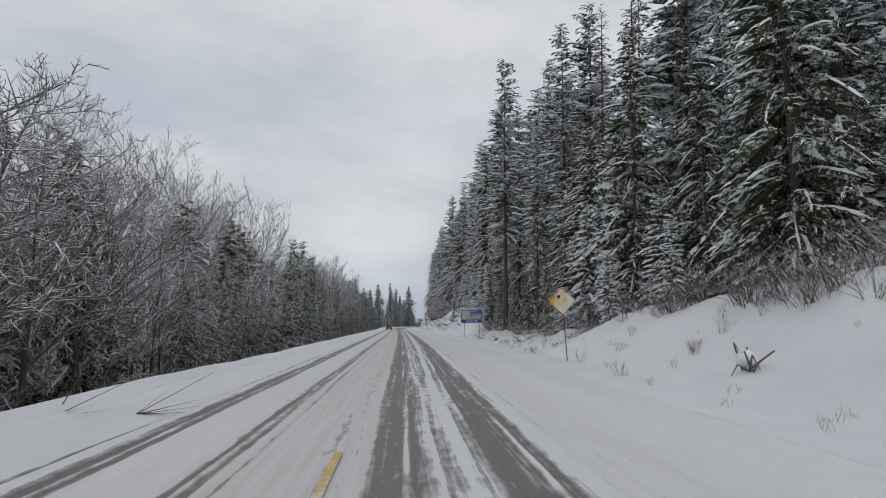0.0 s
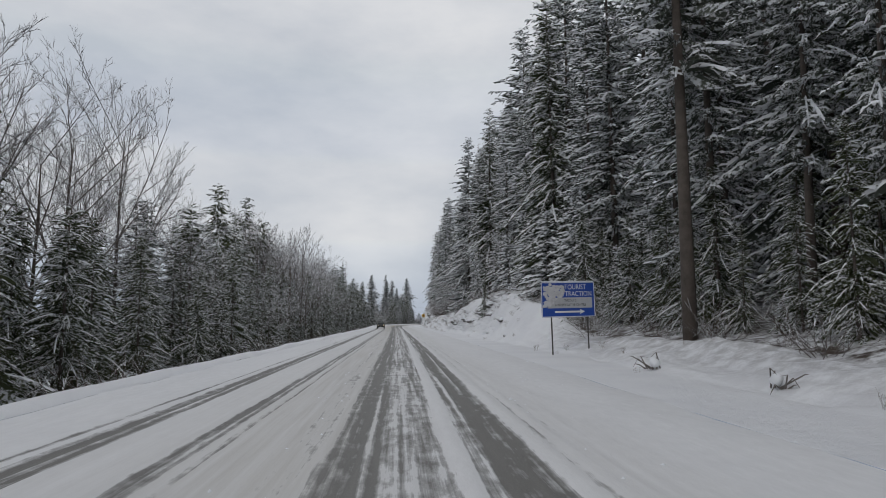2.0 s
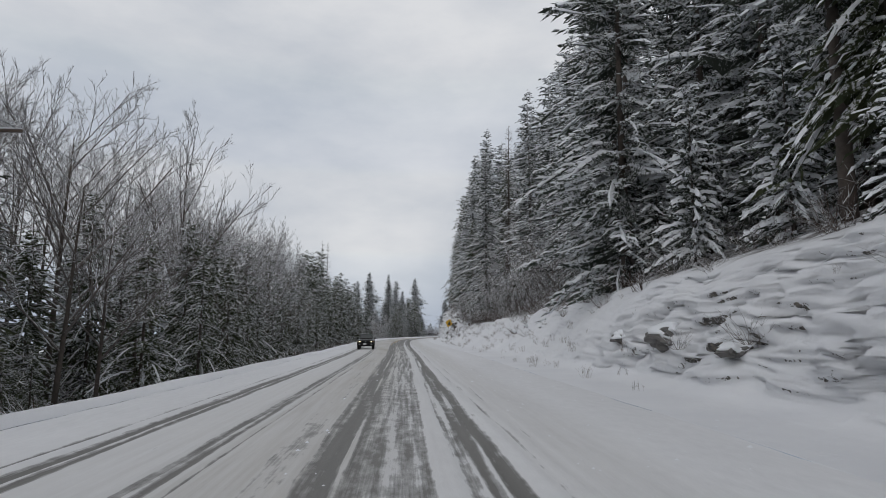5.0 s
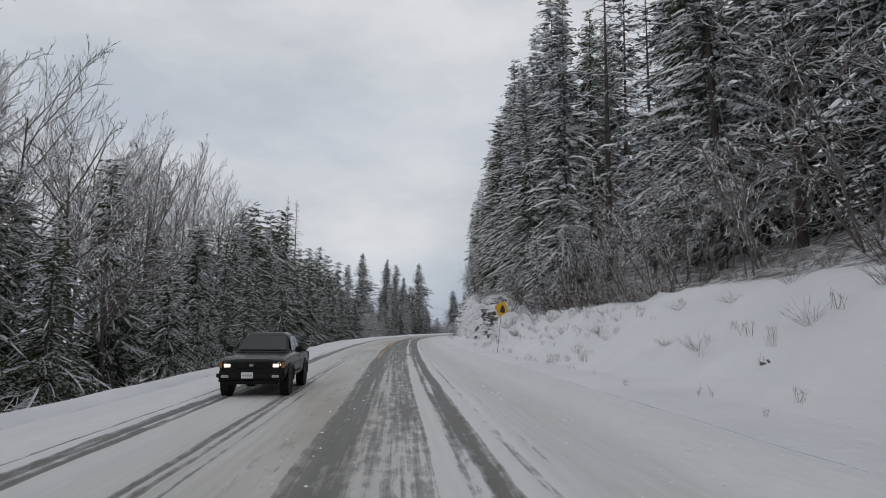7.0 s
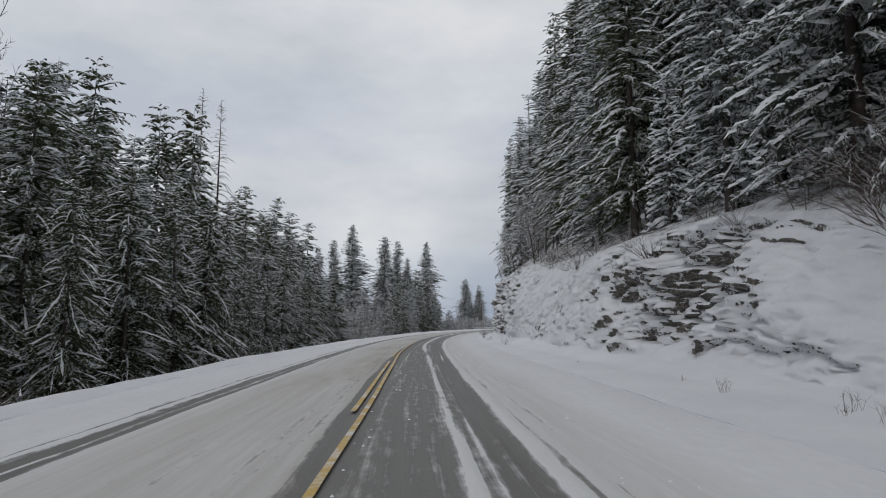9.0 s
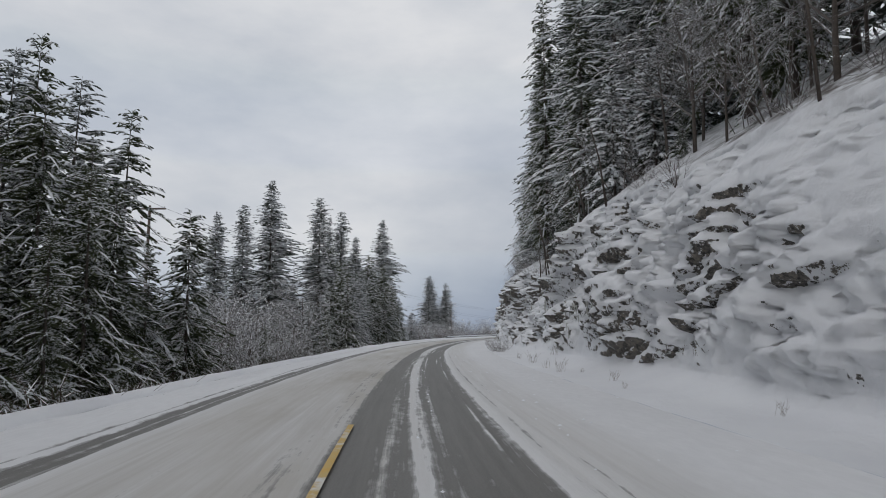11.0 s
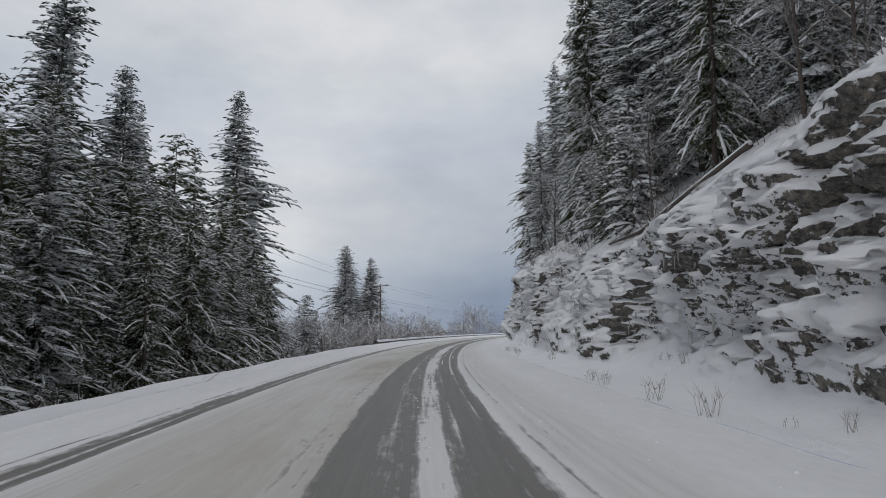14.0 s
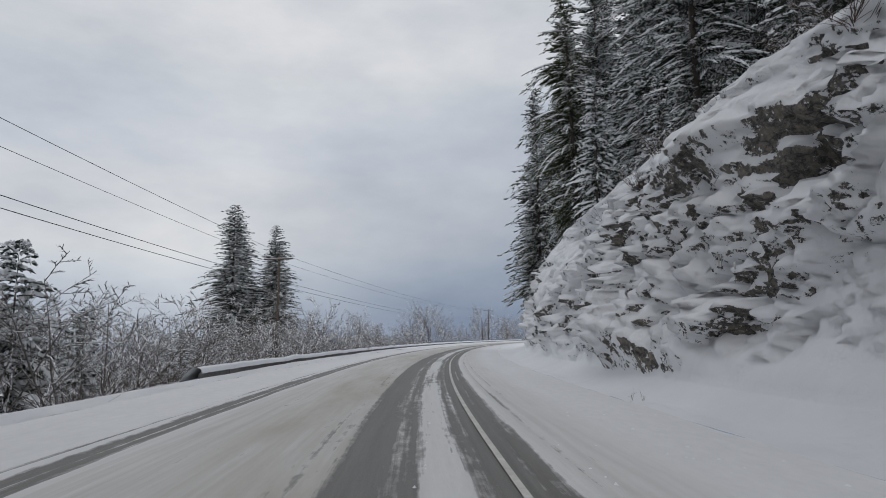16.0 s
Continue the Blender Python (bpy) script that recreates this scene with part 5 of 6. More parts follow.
def build_tourist_sign():
    root = new("tourist_sign")
    w, h, z = 2.76, 1.72, 2.86
    bm = bmesh.new()
    box(bm, 0, 0.012, z, w, 0.02, h, 0.004)
    part("panel", bm, M_SIGNBLUE, root, "blue metal panel")
    for name, cx, cz, sx, sz in (("border", 0, h / 2 - 0.025, w, 0.035), ("border", 0, -h / 2 + 0.025, w, 0.035), ("border", -w / 2 + 0.025, 0, 0.035, h - 0.09), ("border", w / 2 - 0.025, 0, 0.035, h - 0.09)):
        bm = bmesh.new()
        box(bm, cx, -0.001, z + cz, sx, 0.006, sz)
        part(name, bm, M_SIGNWHITE, root, "thin white border strip")
    bm = bmesh.new()
    box(bm, 0.08, -0.002, z - 0.16, 2.30, 0.008, 0.52)
    part("name_plate", bm, M_SIGNGREY, root, "pale grey plate under frost")
    lettering("TOURIST", 0.34, 0.38, z + 0.60, M_SIGNWHITE, root, width=1.12)
    lettering("ATTRACTION", 0.34, 0.36, z + 0.27, M_SIGNWHITE, root, width=1.72)
    lettering("WILDLIFE", 0.17, 0.10, z - 0.05, M_SIGNBLACK, root, -0.010, 0.62)
    lettering("INTERPRETATIVE CENTRE", 0.17, 0.10, z - 0.27, M_SIGNBLACK, root, -0.010, 1.60)
    arrow = [(-0.75, -0.045), (0.55, -0.045), (0.52, -0.13), (0.78, 0.0), (0.52, 0.13), (0.55, 0.045), (-0.75, 0.045)]
    flat_plate("arrow", [(x + 0.05, q + z - 0.60) for x, q in arrow], -0.006, -0.006, M_SIGNWHITE, root, "white arrow pointing along the board")
    r = random.Random(3)
    bm = bmesh.new()
    for k in range(120):
        # many ragged lumps that overlap into one patch, thinning out towards the lettering
        t = r.random() ** 0.75
        cx = -1.26 + 1.05 * t
        cz = r.uniform(-0.40 + 0.62 * t, 0.79 - 0.12 * t)
        rad = r.uniform(0.035, 0.115) * (1.15 - 0.55 * t)
        ring = []
        for q in range(14):
            g = q * 0.4488
            rr = rad * (1 + 0.45 * noise.noise(Vector((math.cos(g) * 1.6 + k, math.sin(g) * 1.6, 0.3 * k))))
            ring.append(bm.verts.new((max(-1.36, cx + rr * math.cos(g) * 1.2), -0.008 - 0.0002 * k, min(0.84, cz + rr * math.sin(g)) + z)))
        top = bm.verts.new((cx, -0.02 - 0.0002 * k, z + cz))
        for q in range(14):
            bm.faces.new((ring[q], ring[(q + 1) % 14], top))
    part("snow_patch", bm, M_FROST, root, "ragged snow stuck to the board's corner")
    bm = bmesh.new()
    box(bm, 0, 0.0, z + h / 2 + 0.025, w * 0.98, 0.06, 0.05, 0.02)
    part("snow_cap", bm, M_SNOW, root, "narrow snow cap along the top")
    post(root, -0.88, -0.9, z - 0.2, 0.065, 0.07)
    post(root, 0.98, -0.6, z - 0.2, 0.065, 0.07)
    root.matrix_basis = pose(9.2, 82.7, 0, 0, -1.5, math.degrees(math.atan2(0.25, 2.6))) @ Matrix.Translation((0, 0, z)) @ Matrix.Diagonal((1.02, 1, 1.02, 1)) @ Matrix.Translation((0, 0, -z))
    tagged(root, "blue tourist attraction board with white lettering and stuck snow", "road sign")


build_faded_warning()
build_rock_warning()
build_tourist_sign()

# ---- power line ----


def build_pole(x, y, z0, top, turn, arm=3.2, drop=0.0):
    root = new("utility_pole")
    v, f = [], []
    tube(v, f, [(0, 0, z0), (0, 0, top * 0.5), (0, 0, top)], [0.17, 0.15, 0.12], 9)
    piece("pole", v, f, M_POLE, root, smooth=True)
    bm = bmesh.new()
    box(bm, 0, -0.14, top - 0.35 - drop, arm, 0.11, 0.13, 0.01)
    part("crossarm", bm, M_POLE, root, "weathered timber crossarm")
    bm = bmesh.new()
    box(bm, 0, -0.14, top - 0.255 - drop, arm * 0.98, 0.13, 0.06, 0.02)
    part("snow", bm, M_SNOW, root, "line of snow on the crossarm")
    for s in (-1, 1):
        v, f = [], []
        tube(v, f, [(0, -0.12, top - 1.0 - drop), (s * 0.75, -0.14, top - 0.42 - drop)], [0.025, 0.025], 4)
        piece("brace", v, f, M_STEEL, root)
    for dx in (-arm * 0.46, -arm * 0.2, arm * 0.46):
        v, f = [], []
        tube(v, f, [(dx, -0.14, top - 0.29 - drop), (dx, -0.14, top - 0.18 - drop), (dx, -0.14, top - 0.12 - drop)], [0.02, 0.05, 0.03], 7)
        piece("insulator", v, f, M_SIGNGREY, root, smooth=True)
    root.matrix_basis = pose(x, y, 0, 0, 0, turn)
    tagged(root, "weathered wooden utility pole with a snowy crossarm", "utility pole", "power line poles")
    return root


POLES = [(-15.5, -18.0, -2.5, 11.5, 0), (-17.2, 157.5, -2.5, 10.6, 0), (-19.5, 347.0, -2.5, 13.8, -8), (27.5, 476.0, -5.0, 10.3, -30), (104.0, 597.0, -5.0, 10.5, -42)]
for p in POLES:
    build_pole(*p)


def build_wire(a, b, sag, r=0.016):
    pts = []
    a, b = Vector(a), Vector(b)
    for k in range(25):
        t = k / 24
        p = a.lerp(b, t)
        p.z -= sag * 4 * t * (1 - t)
        pts.append(p)
    v, f = [], []
    tube(v, f, pts, [r] * 25, 4, False)
    tagged(piece("power_wire", v, f, M_WIRE), "thin dark overhead wire sagging between poles", "wire", "power wires")


for (x0, y0, _, t0, r0), (x1, y1, _, t1, r1) in zip(POLES, POLES[1:]):
    for d, low in ((-1.2, 0.15), (1.2, 0.15), (0.1, 2.6), (0.1, 3.1)):
        c0, c1 = radians(r0), radians(r1)
        build_wire((x0 + d * math.cos(c0), y0 + d * math.sin(c0), t0 - low), (x1 + d * math.cos(c1), y1 + d * math.sin(c1), t1 - low), 1.6, 0.02 if low > 1 else 0.014)

# ---- snow-capped barrier along the valley side of the bend ----


def build_barrier():
    root = new("roadside_barrier")
    s = 436.0
    g = random.Random(5)
    while s < 640:
        v, f = [], []
        prof = [(-0.18, -0.3), (0.18, -0.3), (0.16, 0.18), (0.12, 0.46), (-0.10, 0.46), (-0.16, 0.18)]
        u0 = -7.7
        for k, q in enumerate((s, s + 2.94)):
            for du, z in prof:
                v.append(tuple(at(q, u0 + du, z)))
        n = len(prof)
        for k in range(n):
            f.append((k, (k + 1) % n, n + (k + 1) % n, n + k))
        f.append(tuple(range(n)))
        f.append(tuple(reversed(range(n, 2 * n))))
        piece("barrier_unit", v, f, M_BARRIER, root)
        s += 3.0
    v, f = [], []
    q = 435.5
    row = [(-0.9, -0.1), (-0.45, 0.45), (-0.20, 0.66), (0.0, 0.71), (0.15, 0.63), (0.19, 0.46)]
    n = 0
    while q < 641:
        h = 1 + 0.10 * fbm(q * 0.3, 1.0, 3.0, 3)
        for du, z in row:
            v.append(tuple(at(q, -7.7 + du, z * h)))
        if n:
            for k in range(len(row) - 1):
                a = (n - 1) * len(row) + k
                f.append((a, a + 1, a + len(row) + 1, a + len(row)))
        n += 1
        q += 0.8
    piece("snow_cap", v, f, M_SNOW, root, "rounded snow lying along the barrier", True)
    tagged(root, "low dark concrete road barrier capped with snow", "barrier")


M_BARRIER = plain("dark_concrete", (0.16, 0.155, 0.15), 0.9, spread=0.4, scale=1.5)
build_barrier()

# ---- oncoming pickup in the other lane ----
M_CARPAINT = plain("black_car_paint", (0.005, 0.007, 0.007), 0.24, 0.0, spread=0.2)
M_CARPAINT.node_tree.nodes["Principled BSDF"].inputs["Specular IOR Level"].default_value = 0.32
M_TRIM = plain("dark_grey_trim", (0.012, 0.012, 0.013), 0.7)
M_TRIM.node_tree.nodes["Principled BSDF"].inputs["Specular IOR Level"].default_value = 0.2
M_GLASS = plain("tinted_glass", (0.030, 0.036, 0.036), 0.10, 0.0, spread=0.1)
M_TYRE = plain("tyre_rubber", (0.02, 0.02, 0.02), 0.85, spread=0.3)
M_RIM = plain("alloy_rim", (0.42, 0.43, 0.45), 0.35, 0.8)


def lamp_material(col, power):
    m, nt, b = nodes_of("headlight_glow")
    b.inputs["Base Color"].default_value = (0.9, 0.9, 0.85, 1)
    b.inputs["Emission Color"].default_value = (*col, 1)
    b.inputs["Emission Strength"].default_value = power
    return m


M_HEADLIGHT = lamp_material((1.0, 0.80, 0.52), 1.5)
M_AMBER = plain("amber_lens", (0.30, 0.13, 0.05), 0.2)
M_TAIL = plain("tail_lens", (0.12, 0.010, 0.010), 0.25)
M_WELL = plain("underbody_black", (0.006, 0.006, 0.006), 0.9)


def loft(sections, cap=True):
    """Joins cross-sections (lists of points of equal count) into a skin."""
    bm = bmesh.new()
    rows = [[bm.verts.new(p) for p in s] for s in sections]
    n = len(rows[0])
    for a, b in zip(rows, rows[1:]):
        for k in range(n):
            bm.faces.new((a[k], a[(k + 1) % n], b[(k + 1) % n], b[k]))
    if cap:
        bm.faces.new(rows[0])
        bm.faces.new(list(reversed(rows[-1])))
    bmesh.ops.recalc_face_normals(bm, faces=bm.faces)
    return bm


def build_pickup():
    """Front faces -y."""
    root = new("pickup_truck")

    def small(name, cx, cy, cz, sx, sy, sz, bevel, material, label="", parent=None):
        bm = bmesh.new()
        box(bm, cx, cy, cz, sx, sy, sz, bevel)
        return part(name, bm, material, parent or root, label)

    def hull(y, w, z0, z1, crown=0.03):
        h = w / 2
        zs = z0 + (z1 - z0) * 0.60
        return [(-h + 0.10, y, z0), (-h + 0.01, y, z0 + 0.10), (-h, y, zs - 0.04), (-h + 0.025, y, zs + 0.03), (-h + 0.05, y, z1 - 0.05), (-h + 0.12, y, z1), (-h * 0.45, y, z1 + crown),
                (h * 0.45, y, z1 + crown), (h - 0.12, y, z1), (h - 0.05, y, z1 - 0.05), (h - 0.025, y, zs + 0.03), (h, y, zs - 0.04), (h - 0.01, y, z0 + 0.10), (h - 0.10, y, z0)]

    bm = loft([hull(-2.50, 1.50, 0.60, 0.95), hull(-2.44, 1.70, 0.50, 1.00), hull(-2.30, 1.78, 0.46, 1.04), hull(-1.9, 1.82, 0.44, 1.09), hull(-1.4, 1.84, 0.44, 1.12), hull(-1.08, 1.84, 0.44, 1.14, 0.02), hull(-0.6, 1.84, 0.44, 1.16, 0.0),
               hull(0.92, 1.84, 0.44, 1.16, 0.0), hull(0.94, 1.84, 0.44, 1.14, 0.0), hull(2.38, 1.84, 0.48, 1.15, 0.0), hull(2.46, 1.78, 0.54, 1.12, 0.0)])
    bmesh.ops.bevel(bm, geom=[e for e in bm.edges if e.is_manifold and e.calc_face_angle(0) > 0.5], offset=0.02, segments=2, affect="EDGES")
    part("body", bm, M_CARPAINT, root, "glossy black painted body")
    rows = ((-1.12, 1.15, 0.75, 0.02), (-0.48, 1.66, 0.63, 0.04), (-0.36, 1.72, 0.60, 0.05), (0.30, 1.745, 0.60, 0.05), (0.66, 1.72, 0.60, 0.05), (0.76, 1.66, 0.62, 0.04), (0.94, 1.15, 0.74, 0.02))
    bm = loft([[(-0.80, y, 1.13), (-h, y, z - c), (-h + 0.10, y, z), (h - 0.10, y, z), (h, y, z - c), (0.80, y, 1.13)] for y, z, h, c in rows])
    bmesh.ops.bevel(bm, geom=[e for e in bm.edges if e.is_manifold and e.calc_face_angle(0) > 0.45], offset=0.025, segments=2, affect="EDGES")
    cab = part("cab", bm, M_CARPAINT, root, "black two-door cab")

    def pane(name, corners, push, label):
        bm = bmesh.new()
        bm.faces.new([bm.verts.new(q) for q in corners])
        bmesh.ops.translate(bm, verts=bm.verts, vec=push)
        bmesh.ops.recalc_face_normals(bm, faces=bm.faces)
        part(name, bm, M_GLASS, cab, label)

    pane("windscreen", ((-0.68, -1.02, 1.22), (0.68, -1.02, 1.22), (0.57, -0.52, 1.62), (-0.57, -0.52, 1.62)), (0, -0.022, 0.022), "dark windscreen")
    pane("rear_window", ((-0.58, 0.92, 1.24), (0.58, 0.92, 1.24), (0.52, 0.79, 1.60), (-0.52, 0.79, 1.60)), (0, 0.02, 0.008), "dark rear window")
    for g in (-1, 1):
        pane("side_window", ((g * 0.772, -0.80, 1.21), (g * 0.772, 0.22, 1.21), (g * 0.64, 0.22, 1.62), (g * 0.64, -0.40, 1.62)), (g * 0.022, 0, 0), "dark door window")
        pane("side_window", ((g * 0.772, 0.30, 1.21), (g * 0.772, 0.80, 1.21), (g * 0.64, 0.70, 1.62), (g * 0.64, 0.30, 1.62)), (g * 0.022, 0, 0), "dark rear side window")
        small("wing_mirror", g * 1.00, -0.78, 1.24, 0.20, 0.10, 0.17, 0.03, M_TRIM, "black wing mirror")
        small("door_seam", g * 0.919, 0.26, 0.80, 0.006, 0.012, 0.62, 0, M_TRIM)
        small("door_seam", g * 0.919, -0.92, 0.80, 0.006, 0.012, 0.62, 0, M_TRIM)
        small("door_handle", g * 0.922, 0.10, 1.02, 0.03, 0.15, 0.035, 0.01, M_TRIM, "black door handle")
        small("side_moulding", g * 0.925, -0.30, 0.62, 0.02, 1.35, 0.05, 0.008, M_TRIM, "dark side moulding")
        small("headlight", g * 0.64, -2.475, 0.86, 0.24, 0.08, 0.17, 0.04, M_HEADLIGHT, "lit warm headlight")
        small("turn_signal", g * 0.815, -2.41, 0.86, 0.12, 0.14, 0.17, 0.03, M_AMBER, "amber corner lens")
        small("fog_lamp", g * 0.66, -2.655, 0.585, 0.19, 0.03, 0.07, 0.012, M_SIGNGREY, "unlit fog lamp")
        small("tail_lamp", g * 0.86, 2.46, 0.92, 0.10, 0.05, 0.30, 0.01, M_TAIL, "dark red tail lamp")
        small("bed_rail", g * 0.84, 1.66, 1.165, 0.10, 1.52, 0.03, 0.01, M_TRIM, "black bed rail")
        small("wiper", g * 0.28 - 0.12, -1.03, 1.235, 0.50, 0.02, 0.02, 0, M_TRIM, "black wiper arm")
        for y in (-1.62, 1.50):
            v, f = [], []
            tube(v, f, [(g * 0.66, y, 0.385), (g * 0.69, y, 0.385), (g * 0.87, y, 0.385), (g * 0.905, y, 0.385)], [0.33, 0.385, 0.385, 0.33], 26)
            wheel = piece("wheel", v, f, M_TYRE, root, "black winter tyre", True)
            v, f = [], []
            tube(v, f, [(g * 0.86, y, 0.385), (g * 0.912, y, 0.385), (g * 0.900, y, 0.385), (g * 0.915, y, 0.385)], [0.225, 0.225, 0.19, 0.07], 22)
            piece("rim", v, f, M_RIM, wheel, "silver steel rim")
            for q in range(6):
                a = q * 1.0472 + 0.3
                v, f = [], []
                c = Vector((0, y + 0.135 * math.cos(a), 0.385 + 0.135 * math.sin(a)))
                tube(v, f, [c + Vector((g * 0.895, 0, 0)), c + Vector((g * 0.916, 0, 0))], [0.035, 0.035], 8)
                piece("rim_hole", v, f, M_TRIM, wheel)
            small("mud_flap", g * 0.80, y + 0.46, 0.34, 0.24, 0.02, 0.34, 0.004, M_TRIM, "black mud flap")
            v, f = [], []
            arc = [(g * 0.915, y + 0.47 * math.cos(math.pi * q / 12), 0.40 + 0.47 * math.sin(math.pi * q / 12)) for q in range(13)]
            tube(v, f, arc, [0.045] * 13, 6)
            piece("wheel_arch", v, f, M_CARPAINT, root, "flared black wheel arch", True)
            v, f = [], []
            tube(v, f, [(g * 0.70, y, 0.42), (g * 0.921, y, 0.42)], [0.45, 0.45], 24)
            piece("wheel_well", v, f, M_WELL, root, "dark wheel well")
    grille = small("grille", 0, -2.50, 0.86, 0.96, 0.05, 0.17, 0.02, M_TRIM, "dark grille")
    for q in range(3):
        small("slat", 0, -2.53, 0.81 + 0.05 * q, 0.90, 0.012, 0.012, 0, M_WELL, "", grille)
    small("emblem", 0, -2.535, 0.87, 0.11, 0.015, 0.07, 0.012, M_STEEL, "small silver badge", grille)
    small("bumper", 0, -2.52, 0.60, 1.80, 0.26, 0.24, 0.07, M_TRIM, "heavy black front bumper")
    small("valance", 0, -2.46, 0.43, 1.50, 0.14, 0.14, 0.04, M_TRIM, "black lower valance")
    plate = small("licence_plate", -0.08, -2.655, 0.61, 0.31, 0.012, 0.16, 0.004, M_SIGNWHITE, "pale licence plate")
    small("bar", -0.08, -2.664, 0.61, 0.24, 0.006, 0.05, 0, M_SIGNGREY, "grey bar on the plate", plate)
    small("rear_bumper", 0, 2.50, 0.52, 1.70, 0.12, 0.16, 0.03, M_TRIM, "black rear bumper")
    small("bed_floor", 0, 1.68, 1.145, 1.50, 1.40, 0.02, 0, M_WELL, "dark load bed")
    root.matrix_basis = pose(TRUCK[0], TRUCK[1], 0.02, 0, 0, TRUCK[2]) @ Matrix.Scale(0.95, 4)
    tagged(root, "black pickup truck with lit headlights driving on snow", "pickup truck")


TRUCK = (-3.47, 201.2, 1.5)
build_pickup()

# ---- weeds, stones and fallen wood on the snow ----
M_STRAW = foliage("dry_weed", (0.10, 0.075, 0.055), (0.22, 0.17, 0.12))


def build_weed(rng, height, n):
    root_v, root_f = [], []
    for k in range(n):
        a = rng.uniform(0, 6.28)
        p = Vector((rng.uniform(-0.25, 0.25), rng.uniform(-0.25, 0.25), -0.05))
        d = Vector((math.cos(a) * 0.35, math.sin(a) * 0.35, 1)).normalized()
        h = height * rng.uniform(0.5, 1.1)
        m = p + d * h * 0.6
        t = m + (d + Vector((rng.uniform(-0.5, 0.5), rng.uniform(-0.5, 0.5), -0.1))).normalized() * h * 0.4
        tube(root_v, root_f, [p, m, t], [0.006, 0.004, 0.002], 3, False)
        for j in range(2):
            q = m + Vector((rng.uniform(-0.2, 0.2), rng.uniform(-0.2, 0.2), rng.uniform(0.05, 0.25))) * height
            tube(root_v, root_f, [m, q], [0.005, 0.002], 3, False)
    return tagged(piece("dry_weed", root_v, root_f, M_STRAW), "dry brown weed stalks poking out of the snow", "weed", "dry weeds")


WEEDS = [build_weed(G, 0.7, 9), build_weed(G, 0.55, 6), build_weed(G, 0.9, 12)]


def build_stone(rng, size):
    off = Vector((rng.uniform(0, 50), rng.uniform(0, 50), 0))

    def lump(bm, grow, squash, lift):
        for v in bm.verts:
            q = v.co / size
            d = 0.35 * noise.noise(q * 1.0 + off) + 0.30 * noise.cell(q * 1.9 + off) + 0.15 * noise.noise(q * 3.1 + off)
            v.co *= grow * (0.85 + d)
            v.co.z = v.co.z * squash + lift

    bm = bmesh.new()
    bmesh.ops.create_icosphere(bm, subdivisions=3, radius=size)
    lump(bm, 1.0, 0.55, 0.0)
    root = new("boulder")
    part("rock", bm, M_ROCK, root)
    bm = bmesh.new()
    bmesh.ops.create_icosphere(bm, subdivisions=3, radius=size)
    lump(bm, 1.02, 0.5, size * 0.20)
    for v in bm.verts:
        v.co.x += 0.16 * size
    part("snow_cap", bm, M_SNOW, root, "rounded cap of snow", True)
    return tagged(root, "dark boulder under a cap of snow", "boulder", "roadside boulders")


STONES = [build_stone(G, 0.55), build_stone(G, 0.45), build_stone(G, 0.7)]


def build_log():
    root = new("fallen_branch")
    r = random.Random(9)
    for k in range(7):
        a = r.uniform(-0.9, 0.9)
        p = Vector((r.uniform(-0.5, 0.5), 0, 0.05))
        q = p + Vector((math.sin(a) * r.uniform(0.6, 1.4), r.uniform(-0.5, 0.5), r.uniform(0.2, 1.0)))
        w = q + Vector((r.uniform(-0.3, 0.6), r.uniform(-0.3, 0.3), r.uniform(-0.6, 0.1)))
        v, f = [], []
        tube(v, f, [p, q, w], [0.045, 0.03, 0.012], 5, False)
        piece("branch", v, f, M_TWIG, root)
    bm = bmesh.new()
    bmesh.ops.create_icosphere(bm, subdivisions=2, radius=0.3)
    for q in bm.verts:
        q.co *= 1 + 0.3 * noise.noise(q.co * 3)
        q.co.z += 0.45
    part("snow_cap", bm, M_SNOW, root, "lump of snow on the branches", True)
    return tagged(root, "fallen dead branch with a lump of snow", "branch", "fallen branches")


def strew(protos, k, s, u, scale, turn=None, sink=0.0):
    p = at(s, u)
    return plant(protos, k, p.x, p.y, ground_z(s, u) - sink, scale, G.uniform(0, 360) if turn is None else turn)


for k in range(290):
    s = G.uniform(8, 430) if k % 2 else G.choice((G.uniform(10, 60), G.uniform(160, 245), G.uniform(160, 245)))
    toe, crest, h, slope, rock = bank_at(s)
    v = G.uniform(-0.15, 0.75) if rock < 0.6 else G.uniform(-0.25, 0.2)
    u = toe + (crest - toe) * v
    strew(WEEDS, k, s, max(u, 6.6), G.uniform(0.3, 0.8))
LOGS = [build_log()]
for k, (s, u) in enumerate([(16.5, 9.6), (72, 9.4), (66, 10.0), (186, 10.6), (182, 10.8), (52, 10.2)]):
    strew(LOGS, 0, s, u, G.uniform(0.5, 0.8))
for k, (s, u, sc) in enumerate([(110, 10.3, 0.8), (118, 10.4, 1.0), (121, 10.8, 1.1), (124, 10.2, 1.2), (128, 9.6, 1.4), (133, 9.6, 1.2), (137, 9.8, 1.3), (146, 9.4, 1.2), (151, 9.6, 1.4), (156, 9.8, 1.0), (177, 11.0, 0.5), (180, 10.9, 0.45), (183, 11.2, 0.5), (92, 10.6, 0.5), (94, 10.2, 0.4), (103, 9.6, 0.6), (112.8, 9.4, 0.35), (198, 10.2, 0.45), (236, 11.4, 0.5)]):
    strew(STONES, k, s, u, sc * 0.8, turn=G.uniform(-40, 40), sink=0.18)
plant_xy(CEDAR, 1, 10.0, 121.0, 6.4, 16, 0.8, label="small dark cedar growing on the snowy bank")

# ---- icicles under the ledges ----


